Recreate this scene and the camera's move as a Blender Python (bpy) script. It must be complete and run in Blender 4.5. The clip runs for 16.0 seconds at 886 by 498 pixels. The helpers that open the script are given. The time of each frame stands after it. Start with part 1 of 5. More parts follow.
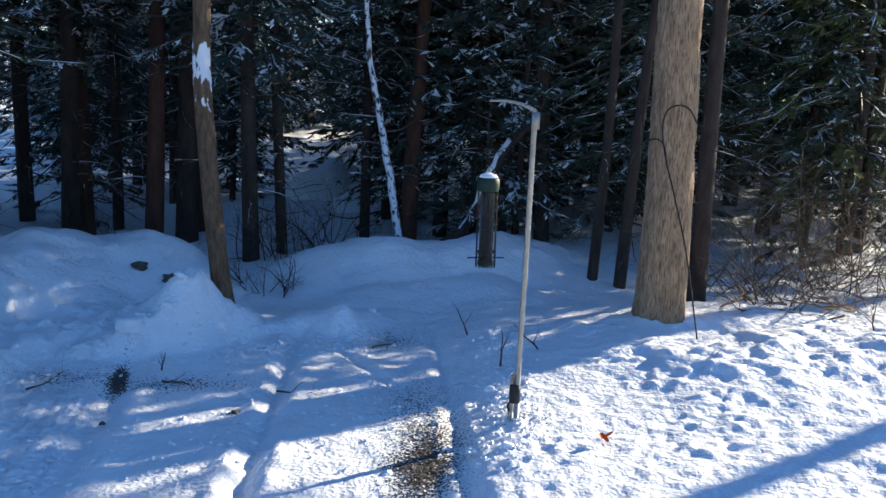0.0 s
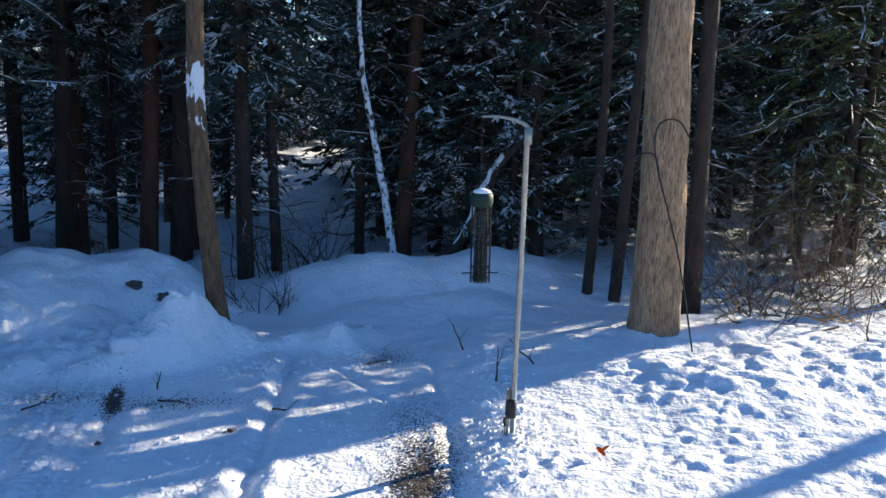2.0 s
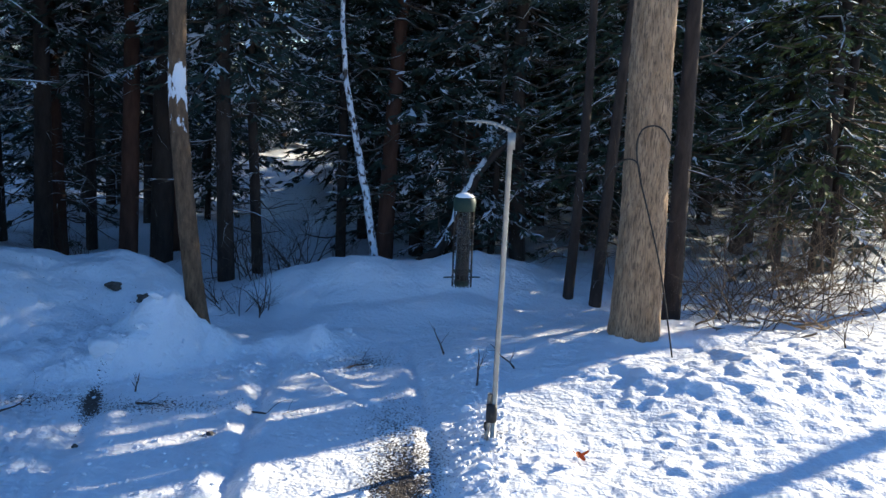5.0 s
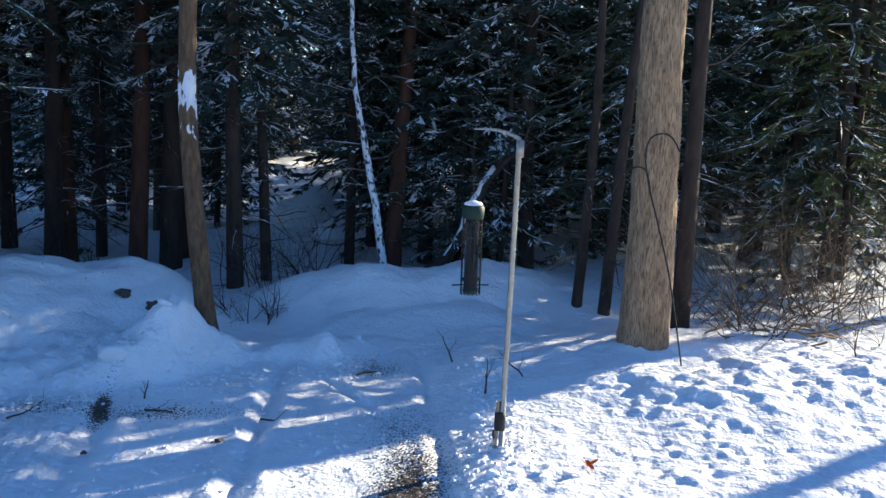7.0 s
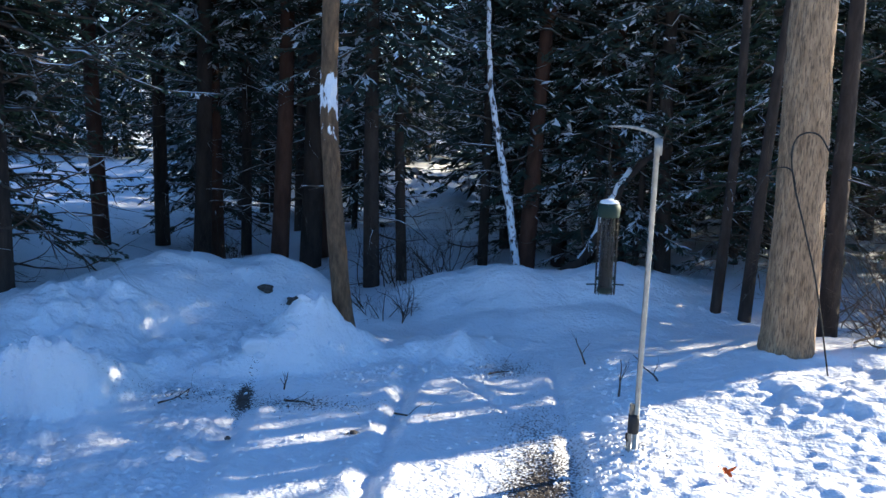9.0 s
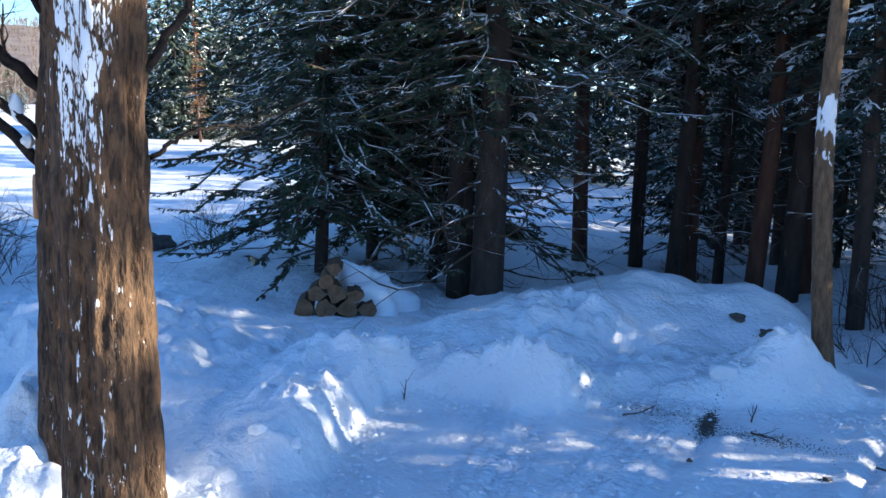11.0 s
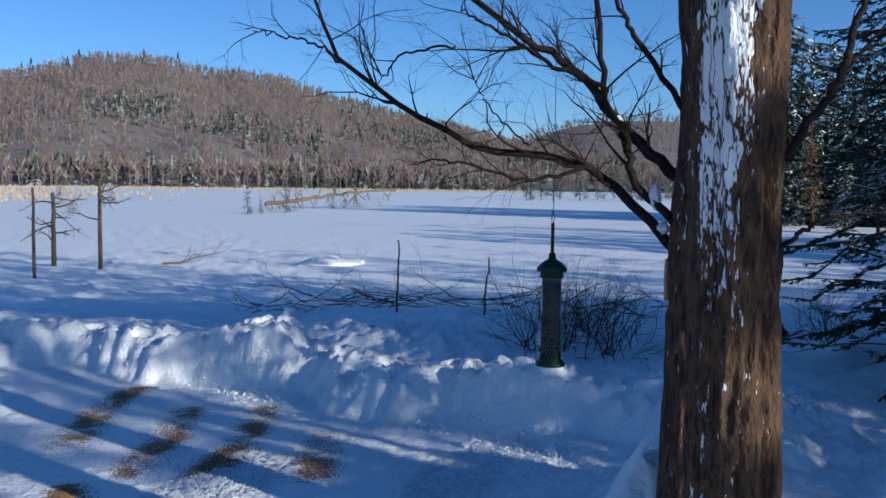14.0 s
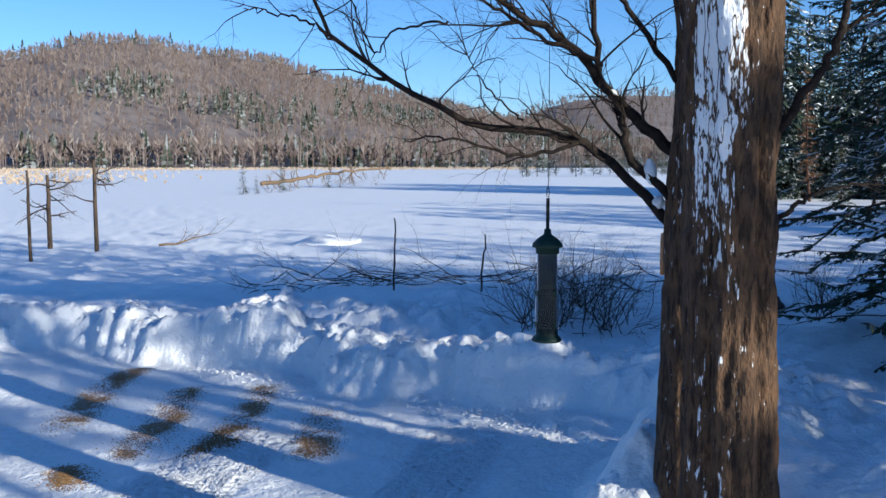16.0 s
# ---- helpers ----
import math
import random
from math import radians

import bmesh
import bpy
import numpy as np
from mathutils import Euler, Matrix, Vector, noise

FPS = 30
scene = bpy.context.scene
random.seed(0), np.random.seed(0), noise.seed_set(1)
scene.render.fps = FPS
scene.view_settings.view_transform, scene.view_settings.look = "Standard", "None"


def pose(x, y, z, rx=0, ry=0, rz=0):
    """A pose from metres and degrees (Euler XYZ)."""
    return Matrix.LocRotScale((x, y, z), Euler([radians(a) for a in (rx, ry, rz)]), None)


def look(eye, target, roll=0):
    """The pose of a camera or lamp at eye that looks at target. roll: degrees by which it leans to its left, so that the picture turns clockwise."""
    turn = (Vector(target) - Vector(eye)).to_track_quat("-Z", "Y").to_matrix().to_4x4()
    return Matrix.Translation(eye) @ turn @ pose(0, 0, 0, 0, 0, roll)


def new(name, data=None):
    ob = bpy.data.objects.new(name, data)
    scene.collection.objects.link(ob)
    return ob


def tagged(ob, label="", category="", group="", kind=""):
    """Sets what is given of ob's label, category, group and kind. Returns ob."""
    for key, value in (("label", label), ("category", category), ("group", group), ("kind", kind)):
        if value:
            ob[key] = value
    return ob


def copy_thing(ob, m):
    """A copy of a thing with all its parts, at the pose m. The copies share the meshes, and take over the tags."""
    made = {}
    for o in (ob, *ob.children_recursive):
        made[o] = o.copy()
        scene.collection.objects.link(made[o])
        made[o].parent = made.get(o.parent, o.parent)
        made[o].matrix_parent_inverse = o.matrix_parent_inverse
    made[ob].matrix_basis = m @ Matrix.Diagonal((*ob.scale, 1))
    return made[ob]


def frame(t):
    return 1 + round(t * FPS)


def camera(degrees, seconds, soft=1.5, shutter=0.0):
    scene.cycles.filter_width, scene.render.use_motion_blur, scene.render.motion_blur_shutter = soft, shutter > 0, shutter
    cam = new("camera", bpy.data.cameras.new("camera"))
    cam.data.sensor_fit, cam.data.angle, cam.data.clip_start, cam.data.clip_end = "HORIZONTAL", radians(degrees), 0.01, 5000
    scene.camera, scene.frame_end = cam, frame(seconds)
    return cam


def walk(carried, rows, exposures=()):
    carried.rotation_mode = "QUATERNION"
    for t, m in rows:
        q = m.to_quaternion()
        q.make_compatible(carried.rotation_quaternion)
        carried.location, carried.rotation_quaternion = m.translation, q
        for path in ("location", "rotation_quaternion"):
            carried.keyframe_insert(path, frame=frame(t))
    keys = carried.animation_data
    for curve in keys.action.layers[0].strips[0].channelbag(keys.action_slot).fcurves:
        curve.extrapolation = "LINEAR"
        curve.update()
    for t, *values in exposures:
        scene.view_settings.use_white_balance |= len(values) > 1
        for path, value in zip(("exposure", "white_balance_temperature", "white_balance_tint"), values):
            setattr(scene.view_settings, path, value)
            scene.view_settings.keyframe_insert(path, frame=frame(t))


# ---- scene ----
# ---------- camera ----------
cam = camera(50.98, 16.0)
walk(cam, [(t, pose(x, y, z, a, b, c)) for t, x, y, z, a, b, c in [
    (0, 0.060, 0.078, 2.565, 78.50, -1.80, -0.00),
    (0.5, 0.061, 0.079, 2.567, 78.60, -1.69, -0.26),
    (1, 0.060, 0.073, 2.569, 78.93, -1.48, -0.58),
    (1.5, 0.065, 0.066, 2.567, 79.28, -1.34, -0.65),
    (2, 0.064, 0.062, 2.569, 79.47, -1.24, -0.42),
    (2.5, 0.062, 0.063, 2.569, 79.49, -1.21, -0.27),
    (3, 0.060, 0.068, 2.568, 79.35, -1.29, -0.43),
    (3.5, 0.059, 0.072, 2.571, 79.22, -1.47, -0.91),
    (4, 0.055, 0.070, 2.572, 79.33, -1.76, -1.40),
    (6.5, 0.056, 0.067, 2.571, 80.14, -2.20, -1.31),
    (7, 0.056, 0.066, 2.572, 80.17, -1.98, -0.94),
    (7.5, 0.053, 0.061, 2.571, 80.25, -1.76, -0.39),
    (8, 0.054, 0.062, 2.572, 80.19, -1.71, 0.32),
    (10.5, 0.006, 0.001, 2.420, 81.27, -1.45, 27.80),
    (11, -0.039, -0.004, 2.420, 81.43, -1.85, 35.75),
    (11.5, -0.074, -0.018, 2.418, 81.96, -2.31, 43.60),
    (12, -0.079, -0.054, 2.422, 82.81, -2.64, 51.66),
    (12.5, -0.071, -0.088, 2.426, 83.52, -2.25, 59.30),
    (13, -0.071, -0.097, 2.427, 84.41, -1.53, 65.63),
    (13.5, -0.082, -0.101, 2.427, 85.34, -1.18, 69.88),
    (14, -0.090, -0.094, 2.425, 85.88, -0.67, 71.91),
    (14.5, -0.081, -0.089, 2.423, 85.83, -0.15, 72.27),
    (15, -0.077, -0.092, 2.421, 85.26, -0.02, 71.95),
    (15.5, -0.082, -0.099, 2.423, 84.73, 0.00, 71.69),
    (16, -0.097, -0.084, 2.421, 84.51, 0.06, 71.65),
]], [(0, 1.5, 5050, 10), (8.2, 1.68, 5050, 10), (10.5, 2.12, 5050, 10), (11.5, 1.5, 4900, 10), (12.0, 1.1, 4750, 10), (12.5, 0.65, 4700, 10), (13, 0.5, 4650, 10), (14, 0.24, 4500, 10), (14.5, 0.64, 4600, 10), (16, 0.72, 4650, 10)])

# ---------- light ----------
SUN_AZ, SUN_EL = 56.0, 17.0        # degrees clockwise from +y, and above the horizon
world = bpy.data.worlds.new("sky")
scene.world = world
world.use_nodes = True
wt = world.node_tree
sky = wt.nodes.new("ShaderNodeTexSky")
sky.sky_type, sky.sun_disc = "NISHITA", False
sky.sun_elevation, sky.sun_rotation = radians(SUN_EL), radians(SUN_AZ)
sky.altitude, sky.air_density, sky.dust_density, sky.ozone_density = 600, 1.0, 0.0, 3.0
wt.links.new(sky.outputs[0], wt.nodes["Background"].inputs[0])
wt.nodes["Background"].inputs[1].default_value = 0.072
sun = new("sun", bpy.data.lights.new("sun", "SUN"))
sun.data.energy, sun.data.angle, sun.data.color = 5.0, radians(0.5), (1.0, 0.76, 0.44)
SUN_DIR = Vector((math.sin(radians(SUN_AZ)) * math.cos(radians(SUN_EL)), math.cos(radians(SUN_AZ)) * math.cos(radians(SUN_EL)), math.sin(radians(SUN_EL))))
sun.matrix_world = look(SUN_DIR * 50, (0, 0, 0))

# ---------- helpers of this scene ----------
rng = np.random.default_rng(7)


def hash3(ix, iy, iz, seed):
    h = (ix.astype(np.int64) * 374761393 + iy.astype(np.int64) * 668265263 + iz.astype(np.int64) * 2147483647 + seed * 974634777) & 0x7FFFFFFF
    h = ((h ^ (h >> 13)) * 1274126177) & 0x7FFFFFFF
    h = ((h ^ (h >> 16)) * 1103515245) & 0x7FFFFFFF
    return ((h ^ (h >> 15)) & 0xFFFF) / 65535.0


def vnoise(x, y, z=None, seed=0):
    """Smooth value noise, 0 to 1."""
    x, y = np.asarray(x, float), np.asarray(y, float)
    z = np.zeros_like(x) if z is None else np.asarray(z, float)
    ix, iy, iz = np.floor(x), np.floor(y), np.floor(z)
    fx, fy, fz = x - ix, y - iy, z - iz
    ux, uy, uz = fx * fx * (3 - 2 * fx), fy * fy * (3 - 2 * fy), fz * fz * (3 - 2 * fz)
    out = 0
    for a in (0, 1):
        for b in (0, 1):
            for c in (0, 1):
                w = (ux if a else 1 - ux) * (uy if b else 1 - uy) * (uz if c else 1 - uz)
                out = out + w * hash3(ix + a, iy + b, iz + c, seed)
    return out


def fbm(x, y, z=None, octaves=4, seed=0):
    total, amp, s = 0, 0.5, 1.0
    for o in range(octaves):
        total = total + amp * vnoise(np.asarray(x) * s, np.asarray(y) * s, None if z is None else np.asarray(z) * s, seed + o)
        amp, s = amp * 0.5, s * 2.03
    return total


def smooth(a, b, v):
    u = np.clip((v - a) / (b - a), 0, 1)
    return u * u * (3 - 2 * u)


class Soup:
    """Gathers vertices and faces of one mesh."""

    def __init__(self):
        self.v, self.f, self.n = [], [], 0

    def add(self, verts, faces):
        self.v.append(np.asarray(verts, float).reshape(-1, 3))
        self.f.extend([tuple(i + self.n for i in f) for f in faces])
        self.n += len(self.v[-1])

    def tube(self, path, radii, sides=6, cap=True):
        p = np.asarray(path, float)
        r = np.broadcast_to(np.asarray(radii, float), (len(p),))
        d = np.gradient(p, axis=0)
        d /= np.linalg.norm(d, axis=1, keepdims=True) + 1e-9
        ref = np.array([0, 0, 1.0]) if abs(d[:, 2]).mean() < 0.8 else np.array([1.0, 0, 0])
        u = np.cross(d, ref)
        u /= np.linalg.norm(u, axis=1, keepdims=True) + 1e-9
        w = np.cross(d, u)
        a = np.arange(sides) / sides * 2 * np.pi
        ring = (u[:, None] * np.cos(a)[None, :, None] + w[:, None] * np.sin(a)[None, :, None]) * r[:, None, None] + p[:, None]
        faces = [(i * sides + j, i * sides + (j + 1) % sides, (i + 1) * sides + (j + 1) % sides, (i + 1) * sides + j)
                 for i in range(len(p) - 1) for j in range(sides)]
        if cap:
            faces.append(tuple(range(sides)))
            faces.append(tuple((len(p) - 1) * sides + j for j in range(sides - 1, -1, -1)))
        self.add(ring.reshape(-1, 3), faces)

    def kites(self, base, along, side, length, width):
        """Many slim four-cornered blades at once."""
        base, along, side = (np.asarray(k, float).reshape(-1, 3) for k in (base, along, side))
        length, width = np.asarray(length, float).reshape(-1, 1), np.asarray(width, float).reshape(-1, 1)
        m = len(base)
        q = np.stack([base, base + along * length * 0.45 + side * width * 0.5, base + along * length, base + along * length * 0.45 - side * width * 0.5], 1)
        self.add(q.reshape(-1, 3), [(4 * i, 4 * i + 1, 4 * i + 2, 4 * i + 3) for i in range(m)])

    def box(self, c, size, m=None):
        sx, sy, sz = (k / 2 for k in size)
        q = np.array([(x, y, z) for x in (-sx, sx) for y in (-sy, sy) for z in (-sz, sz)])
        if m is not None:
            q = q @ np.array(m.to_3x3()).T
        self.add(q + np.asarray(c), [(0, 1, 3, 2), (4, 6, 7, 5), (0, 4, 5, 1), (2, 3, 7, 6), (0, 2, 6, 4), (1, 5, 7, 3)])

    def lathe(self, profile, sides=24, centre=(0, 0, 0)):
        a = np.arange(sides) / sides * 2 * np.pi
        v = [(r * math.cos(t) + centre[0], r * math.sin(t) + centre[1], z + centre[2]) for r, z in profile for t in a]
        f = [(i * sides + j, i * sides + (j + 1) % sides, (i + 1) * sides + (j + 1) % sides, (i + 1) * sides + j)
             for i in range(len(profile) - 1) for j in range(sides)]
        self.add(v, f)

    def mesh(self, name, smooth_shade=True):
        me = bpy.data.meshes.new(name)
        me.from_pydata(np.concatenate(self.v).tolist() if self.v else [], [], self.f)
        me.update()
        if smooth_shade:
            me.polygons.foreach_set("use_smooth", [True] * len(me.polygons))
        return me


def part(name, soup, material, parent=None, label="", flat=False):
    ob = new(name, soup.mesh(name, not flat))
    ob.data.materials.append(material)
    ob.parent = parent
    if label:
        ob["label"] = label
    return ob


def thing(name, at, label, category, group="", kind="", turn=0):
    ob = new(name)
    ob.empty_display_size = 0.2
    ob.matrix_world = pose(*at, 0, 0, turn)
    return tagged(ob, label, category, group, kind)


def curve_path(points, n=24, wobble=0.0, seed=0):
    """A smooth path through a few points."""
    p = np.asarray(points, float)
    k = np.linspace(0, len(p) - 1, n)
    i = np.clip(k.astype(int), 0, len(p) - 2)
    t = (k - i)[:, None]
    a, b, c, d = p[np.maximum(i - 1, 0)], p[i], p[i + 1], p[np.minimum(i + 2, len(p) - 1)]
    q = 0.5 * (2 * b + (c - a) * t + (2 * a - 5 * b + 4 * c - d) * t ** 2 + (3 * b - a - 3 * c + d) * t ** 3)
    if wobble:
        r = np.random.default_rng(seed)
        w = r.normal(0, wobble, (n, 3))
        w[0] = 0
        q = q + w
    return q


# ---------- materials ----------
def mat(name, colour, rough=0.8, metal=0.0, second=None, scale=6.0, bump=0.0, bump_scale=40.0, stretch=(1, 1, 1), spec=0.3):
    m = bpy.data.materials.new(name)
    m.use_nodes = True
    t = m.node_tree
    b = t.nodes["Principled BSDF"]
    b.inputs["Roughness"].default_value, b.inputs["Metallic"].default_value = rough, metal
    b.inputs["Specular IOR Level"].default_value = spec
    co, mp = t.nodes.new("ShaderNodeTexCoord"), t.nodes.new("ShaderNodeMapping")
    mp.inputs["Scale"].default_value = stretch
    t.links.new(co.outputs["Object"], mp.inputs[0])
    n = t.nodes.new("ShaderNodeTexNoise")
    n.inputs["Scale"].default_value, n.inputs["Detail"].default_value, n.inputs["Roughness"].default_value = scale, 6, 0.65
    t.links.new(mp.outputs[0], n.inputs["Vector"])
    r = t.nodes.new("ShaderNodeValToRGB")
    r.color_ramp.elements[0].position, r.color_ramp.elements[1].position = 0.32, 0.68
    r.color_ramp.elements[0].color = (*colour, 1)
    r.color_ramp.elements[1].color = (*(second or tuple(c * 1.35 for c in colour)), 1)
    t.links.new(n.outputs[0], r.inputs[0])
    t.links.new(r.outputs[0], b.inputs["Base Color"])
    if bump:
        n2, bp = t.nodes.new("ShaderNodeTexNoise"), t.nodes.new("ShaderNodeBump")
        n2.inputs["Scale"].default_value, n2.inputs["Detail"].default_value = bump_scale, 5
        t.links.new(mp.outputs[0], n2.inputs["Vector"])
        bp.inputs["Strength"].default_value, bp.inputs["Distance"].default_value = bump, 0.02
        t.links.new(n2.outputs[0], bp.inputs["Height"])
        t.links.new(bp.outputs[0], b.inputs["Normal"])
    return m


def mix_in(m, colour, factor_socket, rough=None):
    """Lays another colour over a material where the factor is one."""
    t = m.node_tree
    b = t.nodes["Principled BSDF"]
    src = b.inputs["Base Color"].links[0].from_socket
    x = t.nodes.new("ShaderNodeMix")
    x.data_type = "RGBA"
    t.links.new(factor_socket, x.inputs["Factor"])
    t.links.new(src, x.inputs[6])
    x.inputs[7].default_value = (*colour, 1)
    t.links.new(x.outputs[2], b.inputs["Base Color"])
    return x


def node_math(t, op, a, b=None):
    n = t.nodes.new("ShaderNodeMath")
    n.operation = op
    for i, v in enumerate((a, b)):
        if v is None:
            continue
        if isinstance(v, (int, float)):
            n.inputs[i].default_value = v
        else:
            t.links.new(v, n.inputs[i])
    return n.outputs[0]


def ramp(t, v, lo, hi):
    n = t.nodes.new("ShaderNodeMapRange")
    n.inputs[1].default_value, n.inputs[2].default_value = lo, hi
    t.links.new(v, n.inputs[0])
    return n.outputs[0]


def noise_out(t, scale, detail=4, stretch=None):
    co = t.nodes.new("ShaderNodeTexCoord")
    n = t.nodes.new("ShaderNodeTexNoise")
    n.inputs["Scale"].default_value, n.inputs["Detail"].default_value = scale, detail
    v = co.outputs["Object"]
    if stretch:
        mp = t.nodes.new("ShaderNodeMapping")
        mp.inputs["Scale"].default_value = stretch
        t.links.new(v, mp.inputs[0])
        v = mp.outputs[0]
    t.links.new(v, n.inputs["Vector"])
    return n.outputs[0]


def attribute(t, name):
    n = t.nodes.new("ShaderNodeAttribute")
    n.attribute_name = name
    return n.outputs["Fac"]


SNOW = mat("snow", (0.80, 0.82, 0.85), 0.55, second=(0.86, 0.87, 0.88), scale=3, bump=0.25, bump_scale=55, spec=0.25)

GROUND = mat("snow_ground", (0.80, 0.82, 0.85), 0.55, second=(0.87, 0.88, 0.89), scale=2, bump=0.75, bump_scale=24, spec=0.25)
gt = GROUND.node_tree
speck = noise_out(gt, 60, 5)
speck2 = noise_out(gt, 14, 5)
mix_in(GROUND, (0.50, 0.50, 0.50), node_math(gt, "MULTIPLY", attribute(gt, "packed"), ramp(gt, speck2, 0.35, 0.75)))
grit = node_math(gt, "GREATER_THAN", node_math(gt, "ADD", node_math(gt, "MULTIPLY", attribute(gt, "grit"), 0.34), speck), 0.72)
grit = node_math(gt, "MULTIPLY", grit, ramp(gt, attribute(gt, "grit"), 0.03, 0.10))
mix_in(GROUND, (0.075, 0.062, 0.05), grit)
husk = node_math(gt, "GREATER_THAN", node_math(gt, "ADD", node_math(gt, "MULTIPLY", attribute(gt, "seed"), 0.36), speck), 0.68)
husk = node_math(gt, "MULTIPLY", husk, ramp(gt, attribute(gt, "seed"), 0.03, 0.10))
mix_in(GROUND, (0.24, 0.145, 0.055), husk)
crust, first_bump = gt.nodes.new("ShaderNodeBump"), gt.nodes["Principled BSDF"].inputs["Normal"].links[0].from_node
crust.inputs["Strength"].default_value, crust.inputs["Distance"].default_value = 0.7, 0.05
gt.links.new(noise_out(gt, 7.5, 7), crust.inputs["Height"])
gt.links.new(first_bump.outputs[0], crust.inputs["Normal"])
gt.links.new(crust.outputs[0], gt.nodes["Principled BSDF"].inputs["Normal"])
gt.links.new(node_math(gt, "MULTIPLY", attribute(gt, "crisp"), 0.55), crust.inputs["Strength"])
gt.links.new(node_math(gt, "MULTIPLY", attribute(gt, "crisp"), 0.95), first_bump.inputs["Strength"])

BARK_ASH = mat("bark_tan", (0.22, 0.14, 0.075), 0.9, second=(0.47, 0.32, 0.185), scale=16, bump=1.0, bump_scale=75, stretch=(1, 1, 0.3))
at_ = BARK_ASH.node_tree
mix_in(BARK_ASH, (0.07, 0.05, 0.035), node_math(at_, "MULTIPLY", ramp(at_, noise_out(at_, 85, 8, (1, 1, 0.13)), 0.50, 0.62), 0.7))
BARK_MAPLE = mat("bark_maple", (0.034, 0.022, 0.014), 0.9, second=(0.14, 0.082, 0.043), scale=22, bump=1.0, bump_scale=70, stretch=(1, 1, 0.4))
mt = BARK_MAPLE.node_tree
mix_in(BARK_MAPLE, (0.018, 0.013, 0.010), node_math(mt, "MULTIPLY", ramp(mt, noise_out(mt, 52, 5, (1, 1, 0.16)), 0.52, 0.62), 0.85))
streaks = node_math(mt, "ADD", node_math(mt, "MULTIPLY", noise_out(mt, 30, 6, (1.0, 1.0, 0.25)), 0.55), node_math(mt, "MULTIPLY", noise_out(mt, 95, 6, (1.0, 1.0, 0.2)), 0.45))
plaster = node_math(mt, "ADD", attribute(mt, "snow"), ramp(mt, streaks, 0.30, 0.70))
crack = node_math(mt, "ABSOLUTE", node_math(mt, "SUBTRACT", noise_out(mt, 24, 5, (1.0, 1.0, 0.2)), 0.5))
mix_in(BARK_MAPLE, (0.80, 0.82, 0.85), node_math(mt, "MULTIPLY", ramp(mt, plaster, 0.95, 1.02), ramp(mt, crack, 0.012, 0.04)))
BARK_GREY = mat("bark_grey_brown", (0.06, 0.038, 0.022), 0.9, second=(0.19, 0.125, 0.07), scale=26, bump=0.9, bump_scale=90, stretch=(1, 1, 0.3))
lt_ = BARK_GREY.node_tree
mix_in(BARK_GREY, (0.80, 0.82, 0.85), ramp(lt_, node_math(lt_, "ADD", attribute(lt_, "snow"), ramp(lt_, noise_out(lt_, 18, 5, (1, 1, 0.4)), 0.25, 0.75)), 0.98, 1.06))
BARK_DARK = mat("bark_spruce", (0.022, 0.017, 0.014), 0.95, second=(0.065, 0.047, 0.035), scale=10, bump=0.6, bump_scale=40, stretch=(1, 1, 0.3))
bd = BARK_DARK.node_tree
mix_in(BARK_DARK, (0.75, 0.77, 0.80), ramp(bd, noise_out(bd, 6, 6, (1, 1, 0.6)), 0.74, 0.77))
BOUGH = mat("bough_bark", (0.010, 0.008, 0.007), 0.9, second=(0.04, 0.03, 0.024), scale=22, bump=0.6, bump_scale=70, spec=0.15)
BARK_RED = mat("bark_pine", (0.045, 0.023, 0.015), 0.95, second=(0.11, 0.055, 0.035), scale=8, bump=0.6, bump_scale=35, stretch=(1, 1, 0.3))
TWIG = mat("twig", (0.05, 0.036, 0.026), 0.9, second=(0.11, 0.08, 0.055), scale=20)
TWIG_SNOWY = mat("twig_snowy", (0.05, 0.036, 0.026), 0.9, second=(0.10, 0.075, 0.05), scale=20)
ts = TWIG_SNOWY.node_tree
geo = ts.nodes.new("ShaderNodeNewGeometry")
sep = ts.nodes.new("ShaderNodeSeparateXYZ")
ts.links.new(geo.outputs["Normal"], sep.inputs[0])
mix_in(TWIG_SNOWY, (0.80, 0.82, 0.85), node_math(ts, "MULTIPLY", ramp(ts, sep.outputs[2], 0.25, 0.5), ramp(ts, noise_out(ts, 2.5, 3), 0.50, 0.58)))
TWIG_TAN = mat("twig_tan", (0.13, 0.09, 0.055), 0.9, second=(0.24, 0.17, 0.10), scale=20)


def needles(name, a, b, snow):
    m = mat(name, a, 0.7, second=b, scale=1.2)
    t = m.node_tree
    g = t.nodes.new("ShaderNodeNewGeometry")
    mix_in(m, (0.80, 0.82, 0.86), node_math(t, "GREATER_THAN", node_math(t, "ADD", node_math(t, "MULTIPLY", g.outputs["Random Per Island"], 0.6), node_math(t, "MULTIPLY", ramp(t, noise_out(t, 2.4, 3), 0.48, 0.66), 0.5)), 0.93 - snow))
    return m


